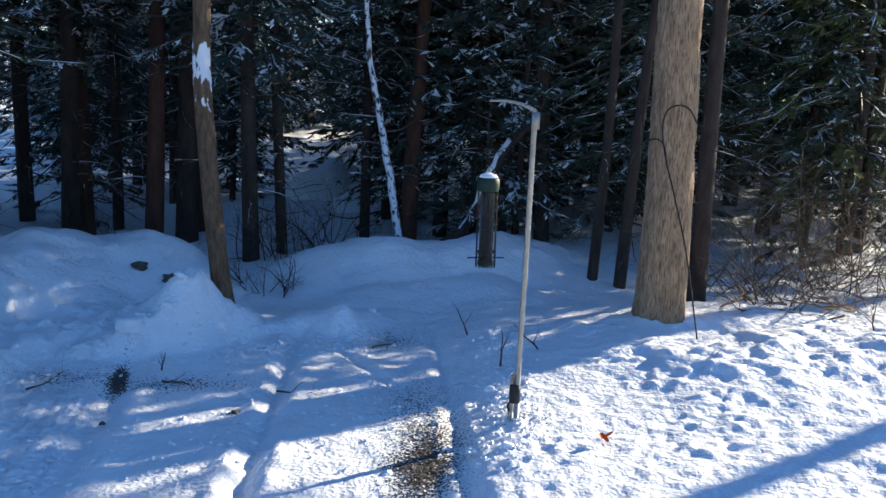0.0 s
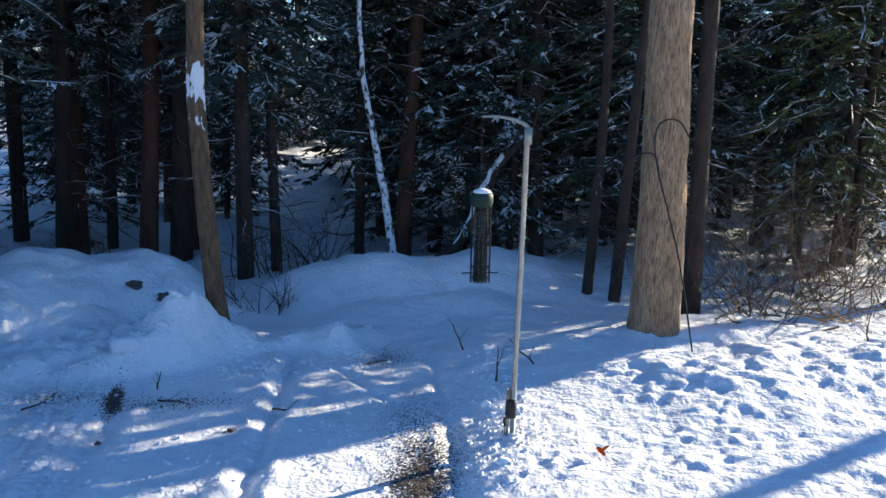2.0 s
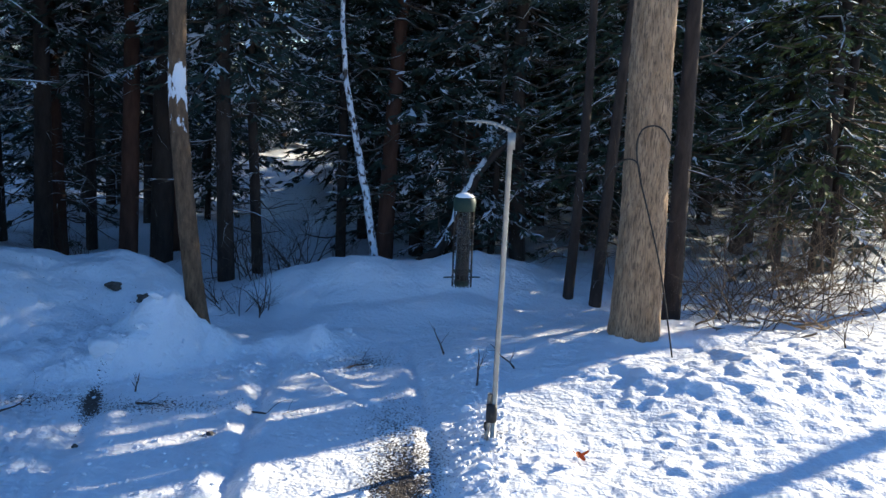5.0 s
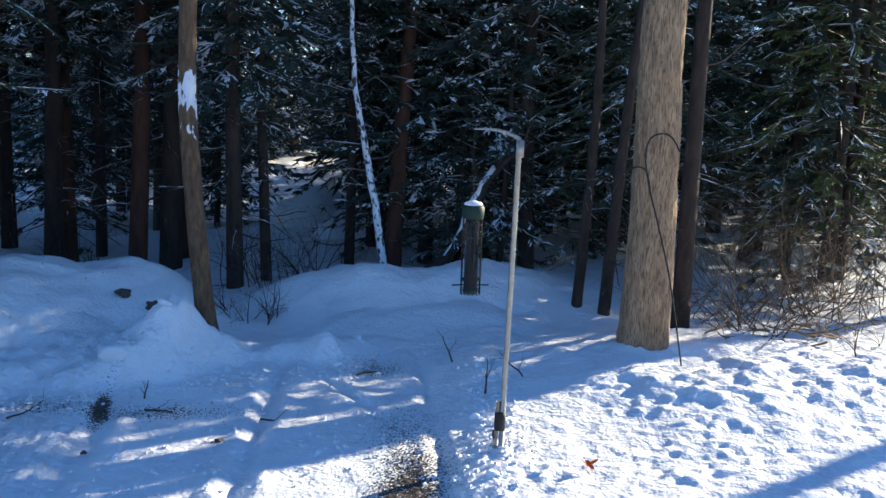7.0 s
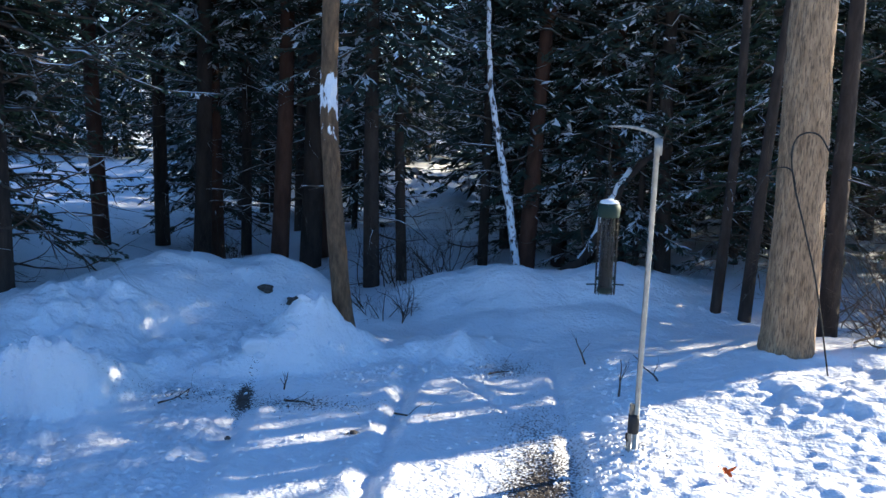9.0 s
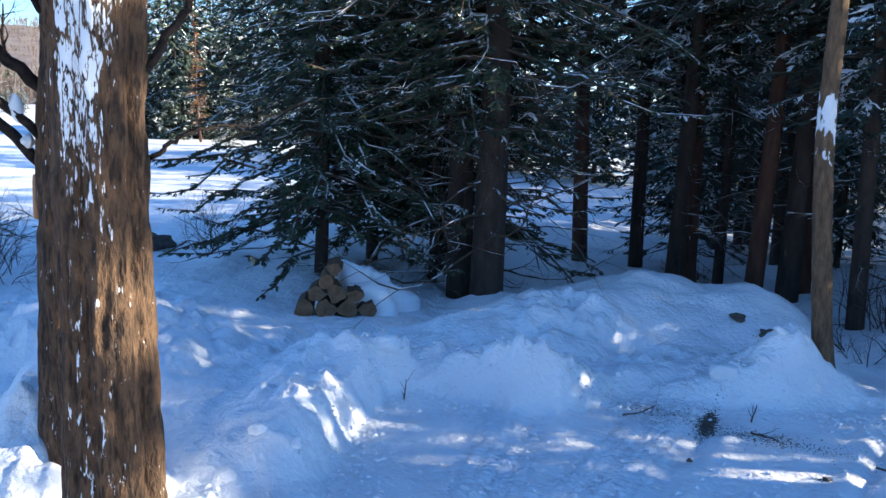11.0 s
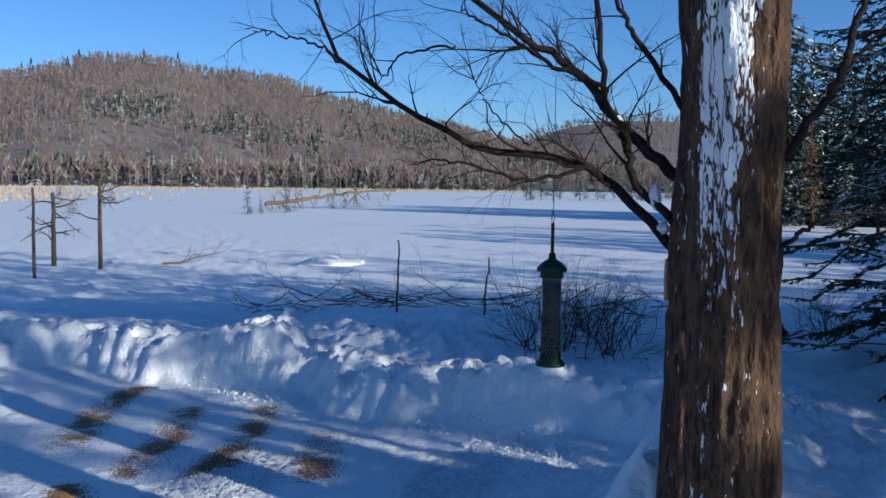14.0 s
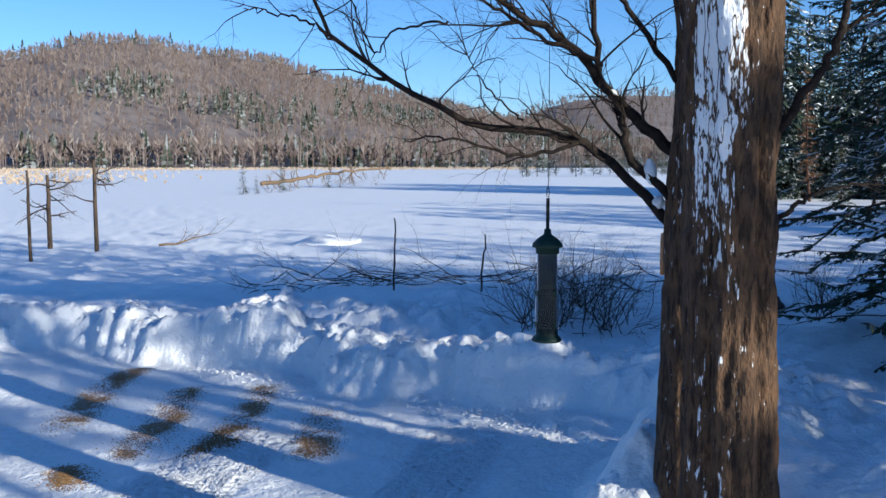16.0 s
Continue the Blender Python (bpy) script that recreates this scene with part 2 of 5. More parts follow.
NEEDLE = needles("spruce_needles", (0.026, 0.042, 0.028), (0.078, 0.108, 0.056), 0.15)
# brighter green than the other needles: sunlight put into the colour
NEEDLE_LIT_GREEN = needles("sunlit_green_needles", (0.045, 0.062, 0.018), (0.17, 0.19, 0.05), 0.11)
NEEDLE_FAR = needles("spruce_needles_snowy", (0.022, 0.035, 0.028), (0.06, 0.085, 0.06), 0.25)
# snowy fir needles in a lighter tone that carries the sun on them
NEEDLE_SUN = needles("sunlit_fir_needles_snowy", (0.06, 0.08, 0.03), (0.10, 0.12, 0.045), 0.38)
LARCH = needles("larch_dead_twigs", (0.20, 0.10, 0.04), (0.30, 0.16, 0.07), 0.0)
HILLSIDE = mat("hill_floor", (0.16, 0.128, 0.112), 0.95, second=(0.25, 0.22, 0.205), scale=0.05)


def tufts(name, colours):
    m = bpy.data.materials.new(name)
    m.use_nodes = True
    t = m.node_tree
    g, r = t.nodes.new("ShaderNodeNewGeometry"), t.nodes.new("ShaderNodeValToRGB")
    e = r.color_ramp.elements
    while len(e) < len(colours):
        e.new(0.5)
    for i, c in enumerate(colours):
        e[i].position, e[i].color = i / (len(colours) - 1), (*c, 1)
    t.links.new(g.outputs["Random Per Island"], r.inputs[0])
    t.links.new(r.outputs[0], t.nodes["Principled BSDF"].inputs["Base Color"])
    t.nodes["Principled BSDF"].inputs["Roughness"].default_value = 0.95
    t.nodes["Principled BSDF"].inputs["Specular IOR Level"].default_value = 0.1
    return m


HARDWOOD = tufts("bare_hardwood", [(0.10, 0.076, 0.068), (0.13, 0.10, 0.088), (0.165, 0.13, 0.113), (0.27, 0.235, 0.21)])
SOFTWOOD = tufts("far_spruce", [(0.022, 0.03, 0.02), (0.04, 0.048, 0.034), (0.09, 0.10, 0.085), (0.30, 0.31, 0.32)])
REED = tufts("dry_reed", [(0.27, 0.205, 0.14), (0.36, 0.29, 0.21), (0.46, 0.39, 0.31)])

ALU = mat("aluminium", (0.30, 0.29, 0.255), 0.48, 0.75, second=(0.42, 0.40, 0.355), scale=30, bump=0.05)
IRON = mat("black_iron", (0.02, 0.02, 0.02), 0.45, 0.6, second=(0.04, 0.035, 0.03), scale=30)
TAPE = mat("black_tape", (0.012, 0.012, 0.013), 0.5, second=(0.03, 0.03, 0.03), scale=40, bump=0.3)
GREEN = mat("dark_green_plastic", (0.006, 0.022, 0.016), 0.55, second=(0.012, 0.032, 0.023), scale=20, spec=0.3)
SEED = mat("sunflower_seed", (0.010, 0.009, 0.008), 0.7, second=(0.06, 0.047, 0.035), scale=90, bump=0.6, bump_scale=90)
WOOD_TAN = mat("tan_board", (0.34, 0.17, 0.07), 0.7, second=(0.45, 0.25, 0.11), scale=12, stretch=(1, 1, 0.2))
CUT = mat("cut_wood", (0.11, 0.06, 0.03), 0.85, second=(0.22, 0.135, 0.07), scale=14)
LEAF = mat("oak_leaf", (0.40, 0.11, 0.03), 0.7, second=(0.55, 0.19, 0.05), scale=30)
STONE = mat("grit_stone", (0.05, 0.043, 0.036), 0.9, second=(0.13, 0.11, 0.09), scale=30)
HUSK = mat("seed_husk", (0.16, 0.09, 0.03), 0.8, second=(0.36, 0.22, 0.09), scale=25)


def clear_plastic():
    m = bpy.data.materials.new("clear_tube")
    m.use_nodes = True
    t = m.node_tree
    b = t.nodes["Principled BSDF"]
    b.inputs["Base Color"].default_value = (0.26, 0.29, 0.30, 1)
    b.inputs["Roughness"].default_value, b.inputs["IOR"].default_value = 0.12, 1.05
    b.inputs["Transmission Weight"].default_value = 0.9
    return m


CLEAR = clear_plastic()
# ---------- ground ----------
LAKE = -1.2


def bump_at(x, y, cx, cy, h, sx, sy, turn=0.0, power=1.0):
    c, s = math.cos(radians(turn)), math.sin(radians(turn))
    u, v = (x - cx) * c + (y - cy) * s, -(x - cx) * s + (y - cy) * c
    return h * np.exp(-((u / sx) ** 2 + (v / sy) ** 2) ** power)


def ridge(x, y, a, b, h0, h1, w, power=1.3):
    """A bank of snow along the line from a to b."""
    ax, ay, bx, by = *a, *b
    dx, dy = bx - ax, by - ay
    length = math.hypot(dx, dy)
    k = np.clip(((x - ax) * dx + (y - ay) * dy) / length ** 2, 0, 1)
    d2 = (x - ax - k * dx) ** 2 + (y - ay - k * dy) ** 2
    return (h0 + (h1 - h0) * k) * np.exp(-(d2 / w ** 2) ** power)


def base_level(x, y):
    west = LAKE * smooth(11, 31, -x + 0.25 * np.maximum(y - 6, 0))
    north = -0.95 * smooth(12, 27, y - 0.5 * np.maximum(x + 1, 0)) + 0.12 * smooth(8.4, 10, y) * smooth(-5, -2, x)
    far = LAKE * smooth(40, 70, np.hypot(x, y))
    return np.maximum(np.minimum(np.minimum(west, north), far), LAKE)


def scarp(x, y, foot, face, hold, fall, keep, flute=0.0, uneven=0.0, seed=0):
    """A ploughed bank: a steep cut face along its foot, a crest, and a gentler back that stays at a share of its height."""
    best = np.full(x.shape, 1e9)
    side, high, run, over = np.zeros(x.shape), np.zeros(x.shape), np.zeros(x.shape), np.zeros(x.shape)
    gone, last = 0.0, len(foot) - 2
    for i, ((ax, ay, ah), (bx, by, bh)) in enumerate(zip(foot[:-1], foot[1:])):
        dx, dy = bx - ax, by - ay
        length = math.hypot(dx, dy)
        k = ((x - ax) * dx + (y - ay) * dy) / length ** 2
        kc = np.clip(k, 0, 1)
        d = np.hypot(x - ax - kc * dx, y - ay - kc * dy)
        near = d < best - 1e-9
        cross = np.where(dx * (y - ay) - dy * (x - ax) >= 0, 1.0, -1.0)
        side, high, run = np.where(near, d * cross, side), np.where(near, ah + (bh - ah) * kc, high), np.where(near, gone + kc * length, run)
        past = np.maximum(-k if i == 0 else 0.0, (k - 1) if i == last else 0.0) * length
        over = np.where(near, np.maximum(past, 0), over)
        best = np.minimum(best, d)
        gone += length
    side = side + 0.5 * flute * (vnoise(run * 3.4, side * 0.8, seed=seed) + 0.6 * vnoise(run * 8.0, side * 1.5, seed=seed + 1) - 0.8) + 2.2 * flute * (vnoise(run * 0.9, 0 * run, seed=seed + 2) - 0.5)
    high = high * (1 + uneven * (vnoise(run * 0.8, 0 * run, seed=seed + 3) + 0.5 * vnoise(run * 2.1, side * 0.7, seed=seed + 4) - 0.75))
    back = keep + (1 - keep) * smooth(hold + fall, hold, side)
    return high * smooth(0.0, face, side) * back * np.exp(-(over / 0.45) ** 2)


FOOT_WEST = [(-12.6, -3.2, 0.45), (-12.5, -1.7, 0.46), (-12.5, -0.9, 0.50), (-12.0, 0.0, 0.50), (-11.4, 0.5, 0.60), (-10.6, 1.3, 0.42), (-9.8, 1.7, 0.55),
             (-8.95, 2.35, 0.56), (-8.3, 2.7, 0.48), (-7.7, 3.05, 0.66), (-7.3, 3.45, 0.66), (-6.7, 3.75, 0.58), (-6.1, 3.9, 0.25)]
FOOT_WAY = [(-3.8, 2.9, 0.06), (-3.95, 3.4, 0.10), (-4.05, 4.2, 0.20), (-4.3, 4.8, 0.27), (-4.5, 5.25, 0.28), (-4.66, 5.8, 0.36), (-4.26, 6.13, 0.34),
            (-3.83, 6.32, 0.44), (-3.6, 6.6, 0.40), (-3.3, 7.3, 0.20), (-2.85, 7.9, 0.20)]
FOOT_TREE = [(-2.62, 7.62, 0.26), (-2.2, 7.75, 0.38), (-1.88, 7.9, 0.66), (-1.6, 8.15, 0.46), (-1.35, 8.45, 0.12)]
FOOT_LOW = [(-1.25, 8.35, 0.16), (-0.85, 8.2, 0.32), (-0.5, 8.3, 0.24), (-0.1, 8.8, 0.08)]


def banks(x, y):
    """The ploughed and drifted snow above the packed ways."""
    z = scarp(x, y, FOOT_WEST, 0.42, 0.70, 1.3, 0.30, 0.36, 0.75, 81)
    z = np.maximum(z, scarp(x, y, FOOT_WAY, 0.30, 0.35, 0.9, 0.30, 0.17, 0.5, 91))
    z = np.maximum(z, scarp(x, y, FOOT_TREE, 0.36, 0.78, 0.45, 0.10, 0.06, 0.15, 101))
    z = np.maximum(z, scarp(x, y, FOOT_LOW, 0.40, 0.4, 0.5, 0.10, 0.09, 0.4, 111))
    for a, b, h0, h1, w in [
        ((-2.75, 9.65), (-3.3, 9.8), 0.52, 0.66, 0.62), ((-3.3, 9.8), (-4.1, 9.5), 0.66, 0.74, 1.0), ((-4.1, 9.5), (-4.7, 8.4), 0.74, 0.64, 1.0),
        ((-4.7, 8.4), (-4.9, 7.4), 0.64, 0.46, 0.85), ((-4.9, 7.4), (-5.05, 6.5), 0.46, 0.26, 0.65), ((-3.5, 9.2), (-3.3, 8.5), 0.45, 0.22, 0.8),
        ((-1.15, 10.55), (-0.5, 10.9), 0.46, 0.60, 0.60), ((-0.5, 10.9), (0.3, 11.2), 0.60, 0.56, 0.95), ((0.3, 11.2), (0.9, 11.4), 0.56, 0.60, 0.95), ((0.9, 11.4), (1.75, 11.0), 0.58, 0.2, 0.7),
        ((-0.4, 10.0), (0.5, 10.4), 0.20, 0.22, 0.7),
        ((-6.0, 3.7), (-4.85, 2.85), 0.60, 0.90, 0.42), ((-4.85, 2.85), (-4.45, 2.35), 0.86, 0.46, 0.46), ((-4.45, 2.35), (-4.1, 1.6), 0.46, 0.12, 0.42), ((-11.5, 3.9), (-14.0, 2.0), 0.38, 0.45, 0.8),
        ((-3.9, 8.0), (-3.35, 7.9), 0.16, 0.22, 0.32), ((-3.35, 7.9), (-2.75, 8.25), 0.20, 0.12, 0.28),
        ((2.3, 7.5), (4.6, 7.6), 0.11, 0.14, 0.9), ((1.9, 8.5), (3.0, 8.9), 0.12, 0.1, 0.7),
        ((-7.6, 6.2), (-7.1, 6.3), 0.20, 0.20, 0.36),
    ]:
        z = np.maximum(z, ridge(x, y, a, b, h0, h1, w, 1.15))
    return z


def side_levels(x, y):
    """The raised trodden snow beside the path on the east, and the way to the lake on the west."""
    east = 0.13 * smooth(0.12, 0.66, x - 0.08 * np.sin(y * 2.1)) * smooth(11, 8.4, y) + 0.05 * smooth(1.2, 3, x)
    edge = np.interp(y, [-5, 2.4, 3.6, 4.75, 5.9, 6.2], [-2.4, -2.75, -3.45, -4.1, -4.95, -5.3])
    west = 0.14 * smooth(0.0, -0.5, x - edge) * smooth(3.0, 4.2, y + 0.28 * (x + 4)) * smooth(12, 9, -x)
    return east + west


def level(x, y, detail=True):
    x, y = np.asarray(x, float), np.asarray(y, float)
    r = np.hypot(x, y)
    bk = banks(x + 0.22 * (fbm(x * 0.9, y * 0.9, seed=31) - 0.5) * 2, y + 0.22 * (fbm(x * 0.9, y * 0.9, seed=41) - 0.5) * 2)
    z = base_level(x, y) + side_levels(x, y)
    wild = smooth(9, 13, r) * smooth(70, 40, r)
    z = z + wild * (fbm(x * 0.35, y * 0.35, seed=3) - 0.47) * 0.55 * smooth(28, 16, r) + wild * (fbm(x * 1.3, y * 1.3, seed=5) - 0.47) * 0.10
    z = z + bk * (0.82 + 0.45 * (fbm(x * 1.7, y * 1.7, seed=9) - 0.2))
    # broken blocks and clods in the ploughed banks
    rough = np.clip(bk * 2.6, 0, 1) * smooth(8.7, 8.3, y) * (1 - 0.75 * smooth(-4.3, -4.7, x) * smooth(6.2, 6.8, y)) * (1 - 0.5 * smooth(-6, -5.4, x) * smooth(4.0, 3.6, y))
    wx, wy = x + 0.12 * fbm(x * 5, y * 5, seed=16), y + 0.12 * fbm(x * 5, y * 5, seed=17)
    cell, cell2 = vnoise(wx * 2.3, wy * 2.3, seed=15), vnoise(wx * 5.2, wy * 5.2, seed=18)
    z = z + rough * (0.10 * (smooth(0.42, 0.58, cell) - 0.45) + 0.07 * (smooth(0.42, 0.58, cell2) - 0.45) + 0.05 * (smooth(0.45, 0.6, vnoise(wx * 11, wy * 11, seed=20)) - 0.4) + 0.10 * (fbm(x * 8, y * 8, seed=19) - 0.47))
    # heaped snow beyond the mounds is soft; trodden snow in the east is lumpy
    lump = smooth(0.38, 0.62, x) * smooth(10.0, 9.0, y) * smooth(7.5, 5.5, x)
    z = z + lump * (0.010 * (smooth(0.28, 0.74, vnoise(x * 5.5, y * 5.5, seed=21)) - 0.5) + 0.012 * (smooth(0.28, 0.72, vnoise(x * 10 + 3 * vnoise(x * 3, y * 3), y * 11, seed=23)) - 0.5) + 0.029 * smooth(0.30, 0.62, fbm(x * 1.7, y * 1.7, seed=26)) * (vnoise(x * 16, y * 16, seed=24) - 0.5) + 0.05 * (fbm(x * 1.2, y * 1.2, seed=25) - 0.47))
    soft = np.clip(1 - lump, 0, 1) * smooth(40, 25, r)
    z = z + soft * (0.035 * (fbm(x * 2.2, y * 2.2, seed=27) - 0.47) + 0.030 * (fbm(x * 6, y * 6, octaves=2, seed=29) - 0.38))
    if detail:
        # wheel ruts and tread marks in the packed way
        for x0, y0, x1, y1, w, depth in [(-1.2, 8.5, -1.05, 4.2, 0.07, 0.05), (0.05, 8.8, 0.32, 5.0, 0.05, 0.022), (-2.45, 7.6, -2.1, 4.2, 0.10, 0.035), (-0.75, 8.0, -0.05, 6.8, 0.05, 0.03), (-3.6, 6.4, -2.5, 3.6, 0.12, 0.03)]:
            k = np.clip(((x - x0) * (x1 - x0) + (y - y0) * (y1 - y0)) / ((x1 - x0) ** 2 + (y1 - y0) ** 2), 0, 1)
            d = np.hypot(x - x0 - k * (x1 - x0), y - y0 - k * (y1 - y0))
            z = z - depth * np.exp(-(d / w) ** 2) + depth * 0.8 * np.exp(-((d - 2.2 * w) / w) ** 2) * vnoise(x * 5, y * 5, seed=33)
        for cx, cy, tx, wide, long in [(-2.65, 6.1, 8, 0.32, 1.3), (-3.4, 5.6, 24, 0.34, 1.2), (-7.1, 0.2, 58, 0.5, 1.8), (-6.9, 2.2, 58, 0.4, 1.2)]:
            c, s = math.cos(radians(tx)), math.sin(radians(tx))
            u, v = (x - cx) * c + (y - cy) * s, -(x - cx) * s + (y - cy) * c
            z = z + 0.014 * np.sign(np.sin(v * 2 * np.pi / 0.085 + 1.3 * np.sign(np.sin(u * 28)))) * smooth(wide, wide * 0.7, np.abs(u)) * smooth(long, long * 0.6, np.abs(v))
    z = np.where(r > 75, LAKE + 0.03 * (fbm(x * 0.05, y * 0.05, seed=35) - 0.47), z)
    return z


def ground_z(x, y):
    return float(level(np.array([x]), np.array([y]), False)[0])


def build_ground():
    az = np.radians(np.concatenate([np.arange(-40, 108, 0.24), np.arange(108, 320, 4.0)]))
    rad = [0.4, 1.2, 2.2]
    while rad[-1] < 4200:
        r = rad[-1]
        rad.append(r + (0.027 if r < 7.2 else 0.036 if r < 13 else 0.036 + (r - 13) * 0.02 if r < 60 else r * 0.03 if r < 500 else r * 0.15) * (1.0 if r > 2.9 else 2.5))
    rad = np.array(rad)
    A, Q = np.meshgrid(az, rad)
    X, Y = -np.sin(A) * Q, np.cos(A) * Q
    Z = level(X, Y)
    nr, na = X.shape
    v = np.concatenate([np.stack([X, Y, Z], -1).reshape(-1, 3), [[0, 0, Z[0].mean()]]])
    i, j = np.meshgrid(np.arange(nr - 1), np.arange(na), indexing="ij")
    k = (j + 1) % na
    quads = np.stack([i * na + j, (i + 1) * na + j, (i + 1) * na + k, i * na + k], -1).reshape(-1, 4)[:, ::-1]
    me = bpy.data.meshes.new("ground")
    loops = quads.reshape(-1)
    tri = np.array([(nr * na, (b + 1) % na, b) for b in range(na)])[:, ::-1]
    me.vertices.add(len(v))
    me.vertices.foreach_set("co", v.reshape(-1))
    me.loops.add(len(loops) + tri.size)
    me.loops.foreach_set("vertex_index", np.concatenate([loops, tri.reshape(-1)]))
    me.polygons.add(len(quads) + len(tri))
    me.polygons.foreach_set("loop_start", np.concatenate([np.arange(len(quads)) * 4, len(loops) + np.arange(len(tri)) * 3]))
    me.update(calc_edges=True)
    me.validate()
    me.polygons.foreach_set("use_smooth", [True] * len(me.polygons))
    x, y = v[:, 0], v[:, 1]
    n1 = fbm(x * 2.5, y * 2.5, seed=51)
    drive = smooth(0.55, 0.35, x) * smooth(8.6, 7.4, y) * smooth(12, 10, -x)
    open_way = drive * smooth(0.10, 0.02, banks(x, y))
    fields = {"packed": open_way * 0.35 * smooth(0.35, 0.6, n1)}
    fields["crisp"] = 0.12 + 0.88 * smooth(32, 15, np.hypot(x, y))
    grit = np.zeros_like(x)
    for cx, cy, h, sx, sy, turn in [(0.02, 5.75, 1.1, 0.26, 0.85, -4), (-0.05, 6.9, 0.35, 0.3, 0.7, 0), (-0.35, 8.3, 0.6, 0.35, 0.35, 0), (-2.45, 7.15, 0.9, 0.06, 0.5, 10), (-1.7, 7.05, 0.5, 0.6, 0.16, 10), (-2.3, 7.0, 0.3, 0.6, 0.25, 0), (-1.4, 6.5, 0.6, 0.10, 0.07, 0), (-3.0, 7.1, 0.35, 0.5, 0.25, 20)]:
        grit = grit + bump_at(x, y, cx, cy, h, sx, sy, turn)
    fields["grit"] = np.clip(grit * (0.4 + 1.1 * n1), 0, 1.2)
    seed = np.zeros_like(x)
    for (ax, ay), (bx, by), w in SEED_TRAILS:
        seed = np.maximum(seed, ridge(x, y, (ax, ay), (bx, by), 1, 1, w))
    fields["seed"] = np.clip(seed * (0.25 + 0.95 * smooth(0.30, 0.62, fbm(x * 4.0, y * 4.0, seed=53))), 0, 1.0) * 0.78
    for name, value in fields.items():
        me.attributes.new(name, "FLOAT", "POINT").data.foreach_set("value", value.astype(np.float32))
    ob = new("ground", me)
    me.materials.append(GROUND)
    return tagged(ob, "ploughed and trodden snow with ruts, banks and a frozen lake", "snow", kind="structure")


SEED_TRAILS = [((-11.3, -0.12), (-10.4, -0.48), 0.19), ((-10.4, -0.48), (-9.0, -0.74), 0.21), ((-10.15, 0.38), (-9.14, 0.17), 0.17), ((-9.14, 0.17), (-8.05, -0.15), 0.21),
               ((-9.9, 1.18), (-8.46, 0.73), 0.17), ((-8.46, 0.73), (-7.85, 0.38), 0.21), ((-8.7, 1.55), (-7.55, 1.25), 0.20), ((-7.75, -0.65), (-7.4, -0.6), 0.16)]
build_ground()


def ridge_line(points):
    a, e = np.array([p[0] for p in points]), np.array([p[1] for p in points])
    return lambda az: np.interp(az, a, e)


MAIN = ridge_line([(40, 0.0), (58, 0.4), (64, 1.6), (67, 2.2), (71.6, 3.2), (75.5, 4.1), (77.8, 4.6), (80.9, 5.6), (84.5, 6.1), (88.7, 6.6), (92.8, 6.65), (96.8, 5.4), (104, 4.2), (115, 3.0), (135, 1.0)])
SECOND = ridge_line([(30, 1.5), (45, 3.0), (58.6, 3.75), (61.3, 3.75), (63.6, 3.6), (65, 3.2), (67, 2.45), (70, 1.2), (74, 0)])


def hill_height(az, r, line, near, top):
    crest = top * np.tan(np.radians(line(az)))
    u = np.clip((r - near) / (top - near), 0, 1)
    shape = np.where(r <= top, u ** 1.15, np.clip(1 - (r - top) / (top * 0.9), 0, 1))
    return LAKE - 0.6 + (crest + 3.5) * shape + 9 * (fbm(az * 0.35, r * 0.008, seed=61) - 0.47) * np.clip(u * 3, 0, 1) * np.clip(crest / 40, 0, 1)


def build_hill(line, near, top, lo, hi, label):
    az, rad = np.arange(lo, hi, 0.5), np.concatenate([np.linspace(near, top, 40), np.linspace(top * 1.05, top * 1.8, 8)])
    A, Q = np.meshgrid(az, rad)
    X, Y, Z = -np.sin(np.radians(A)) * Q, np.cos(np.radians(A)) * Q, hill_height(A, Q, line, near, top)
    s = Soup()
    n = len(az)
    s.add(np.stack([X, Y, Z], -1).reshape(-1, 3), [(i * n + j + 1, i * n + j, (i + 1) * n + j, (i + 1) * n + j + 1)[::-1] for i in range(len(rad) - 1) for j in range(n - 1)])
    return tagged(part("hill", s, HILLSIDE), label, "hill", kind="structure")


build_hill(MAIN, 400, 760, 40, 134, "wooded hill with snow showing between bare trees beyond the lake")
build_hill(SECOND, 900, 1500, 30, 74, "more distant wooded hill behind the lake's end")


def hardwood(s, x, y, z, h, r):
    """A far leafless tree: stem, a few limbs and a fan of fine twigs."""
    m = len(x)
    up = np.tile([0, 0, 1.0], (m, 1))
    yaw = r.uniform(0, 2 * np.pi, m)
    face = np.stack([y, -x, np.zeros(m)], -1) / np.hypot(x, y)[:, None]
    foot = np.stack([x, y, z], -1)
    s.kites(foot, up + face * r.normal(0, 0.04, (m, 1)), face, h, h * 0.035)
    for k in range(4):
        t = r.uniform(0.3, 0.75, (m, 1))
        lean = r.uniform(-0.75, 0.75, (m, 1))
        s.kites(foot + up * h[:, None] * t, up * 0.9 + face * lean, face, h * r.uniform(0.22, 0.4, m), h * r.uniform(0.03, 0.09, m))


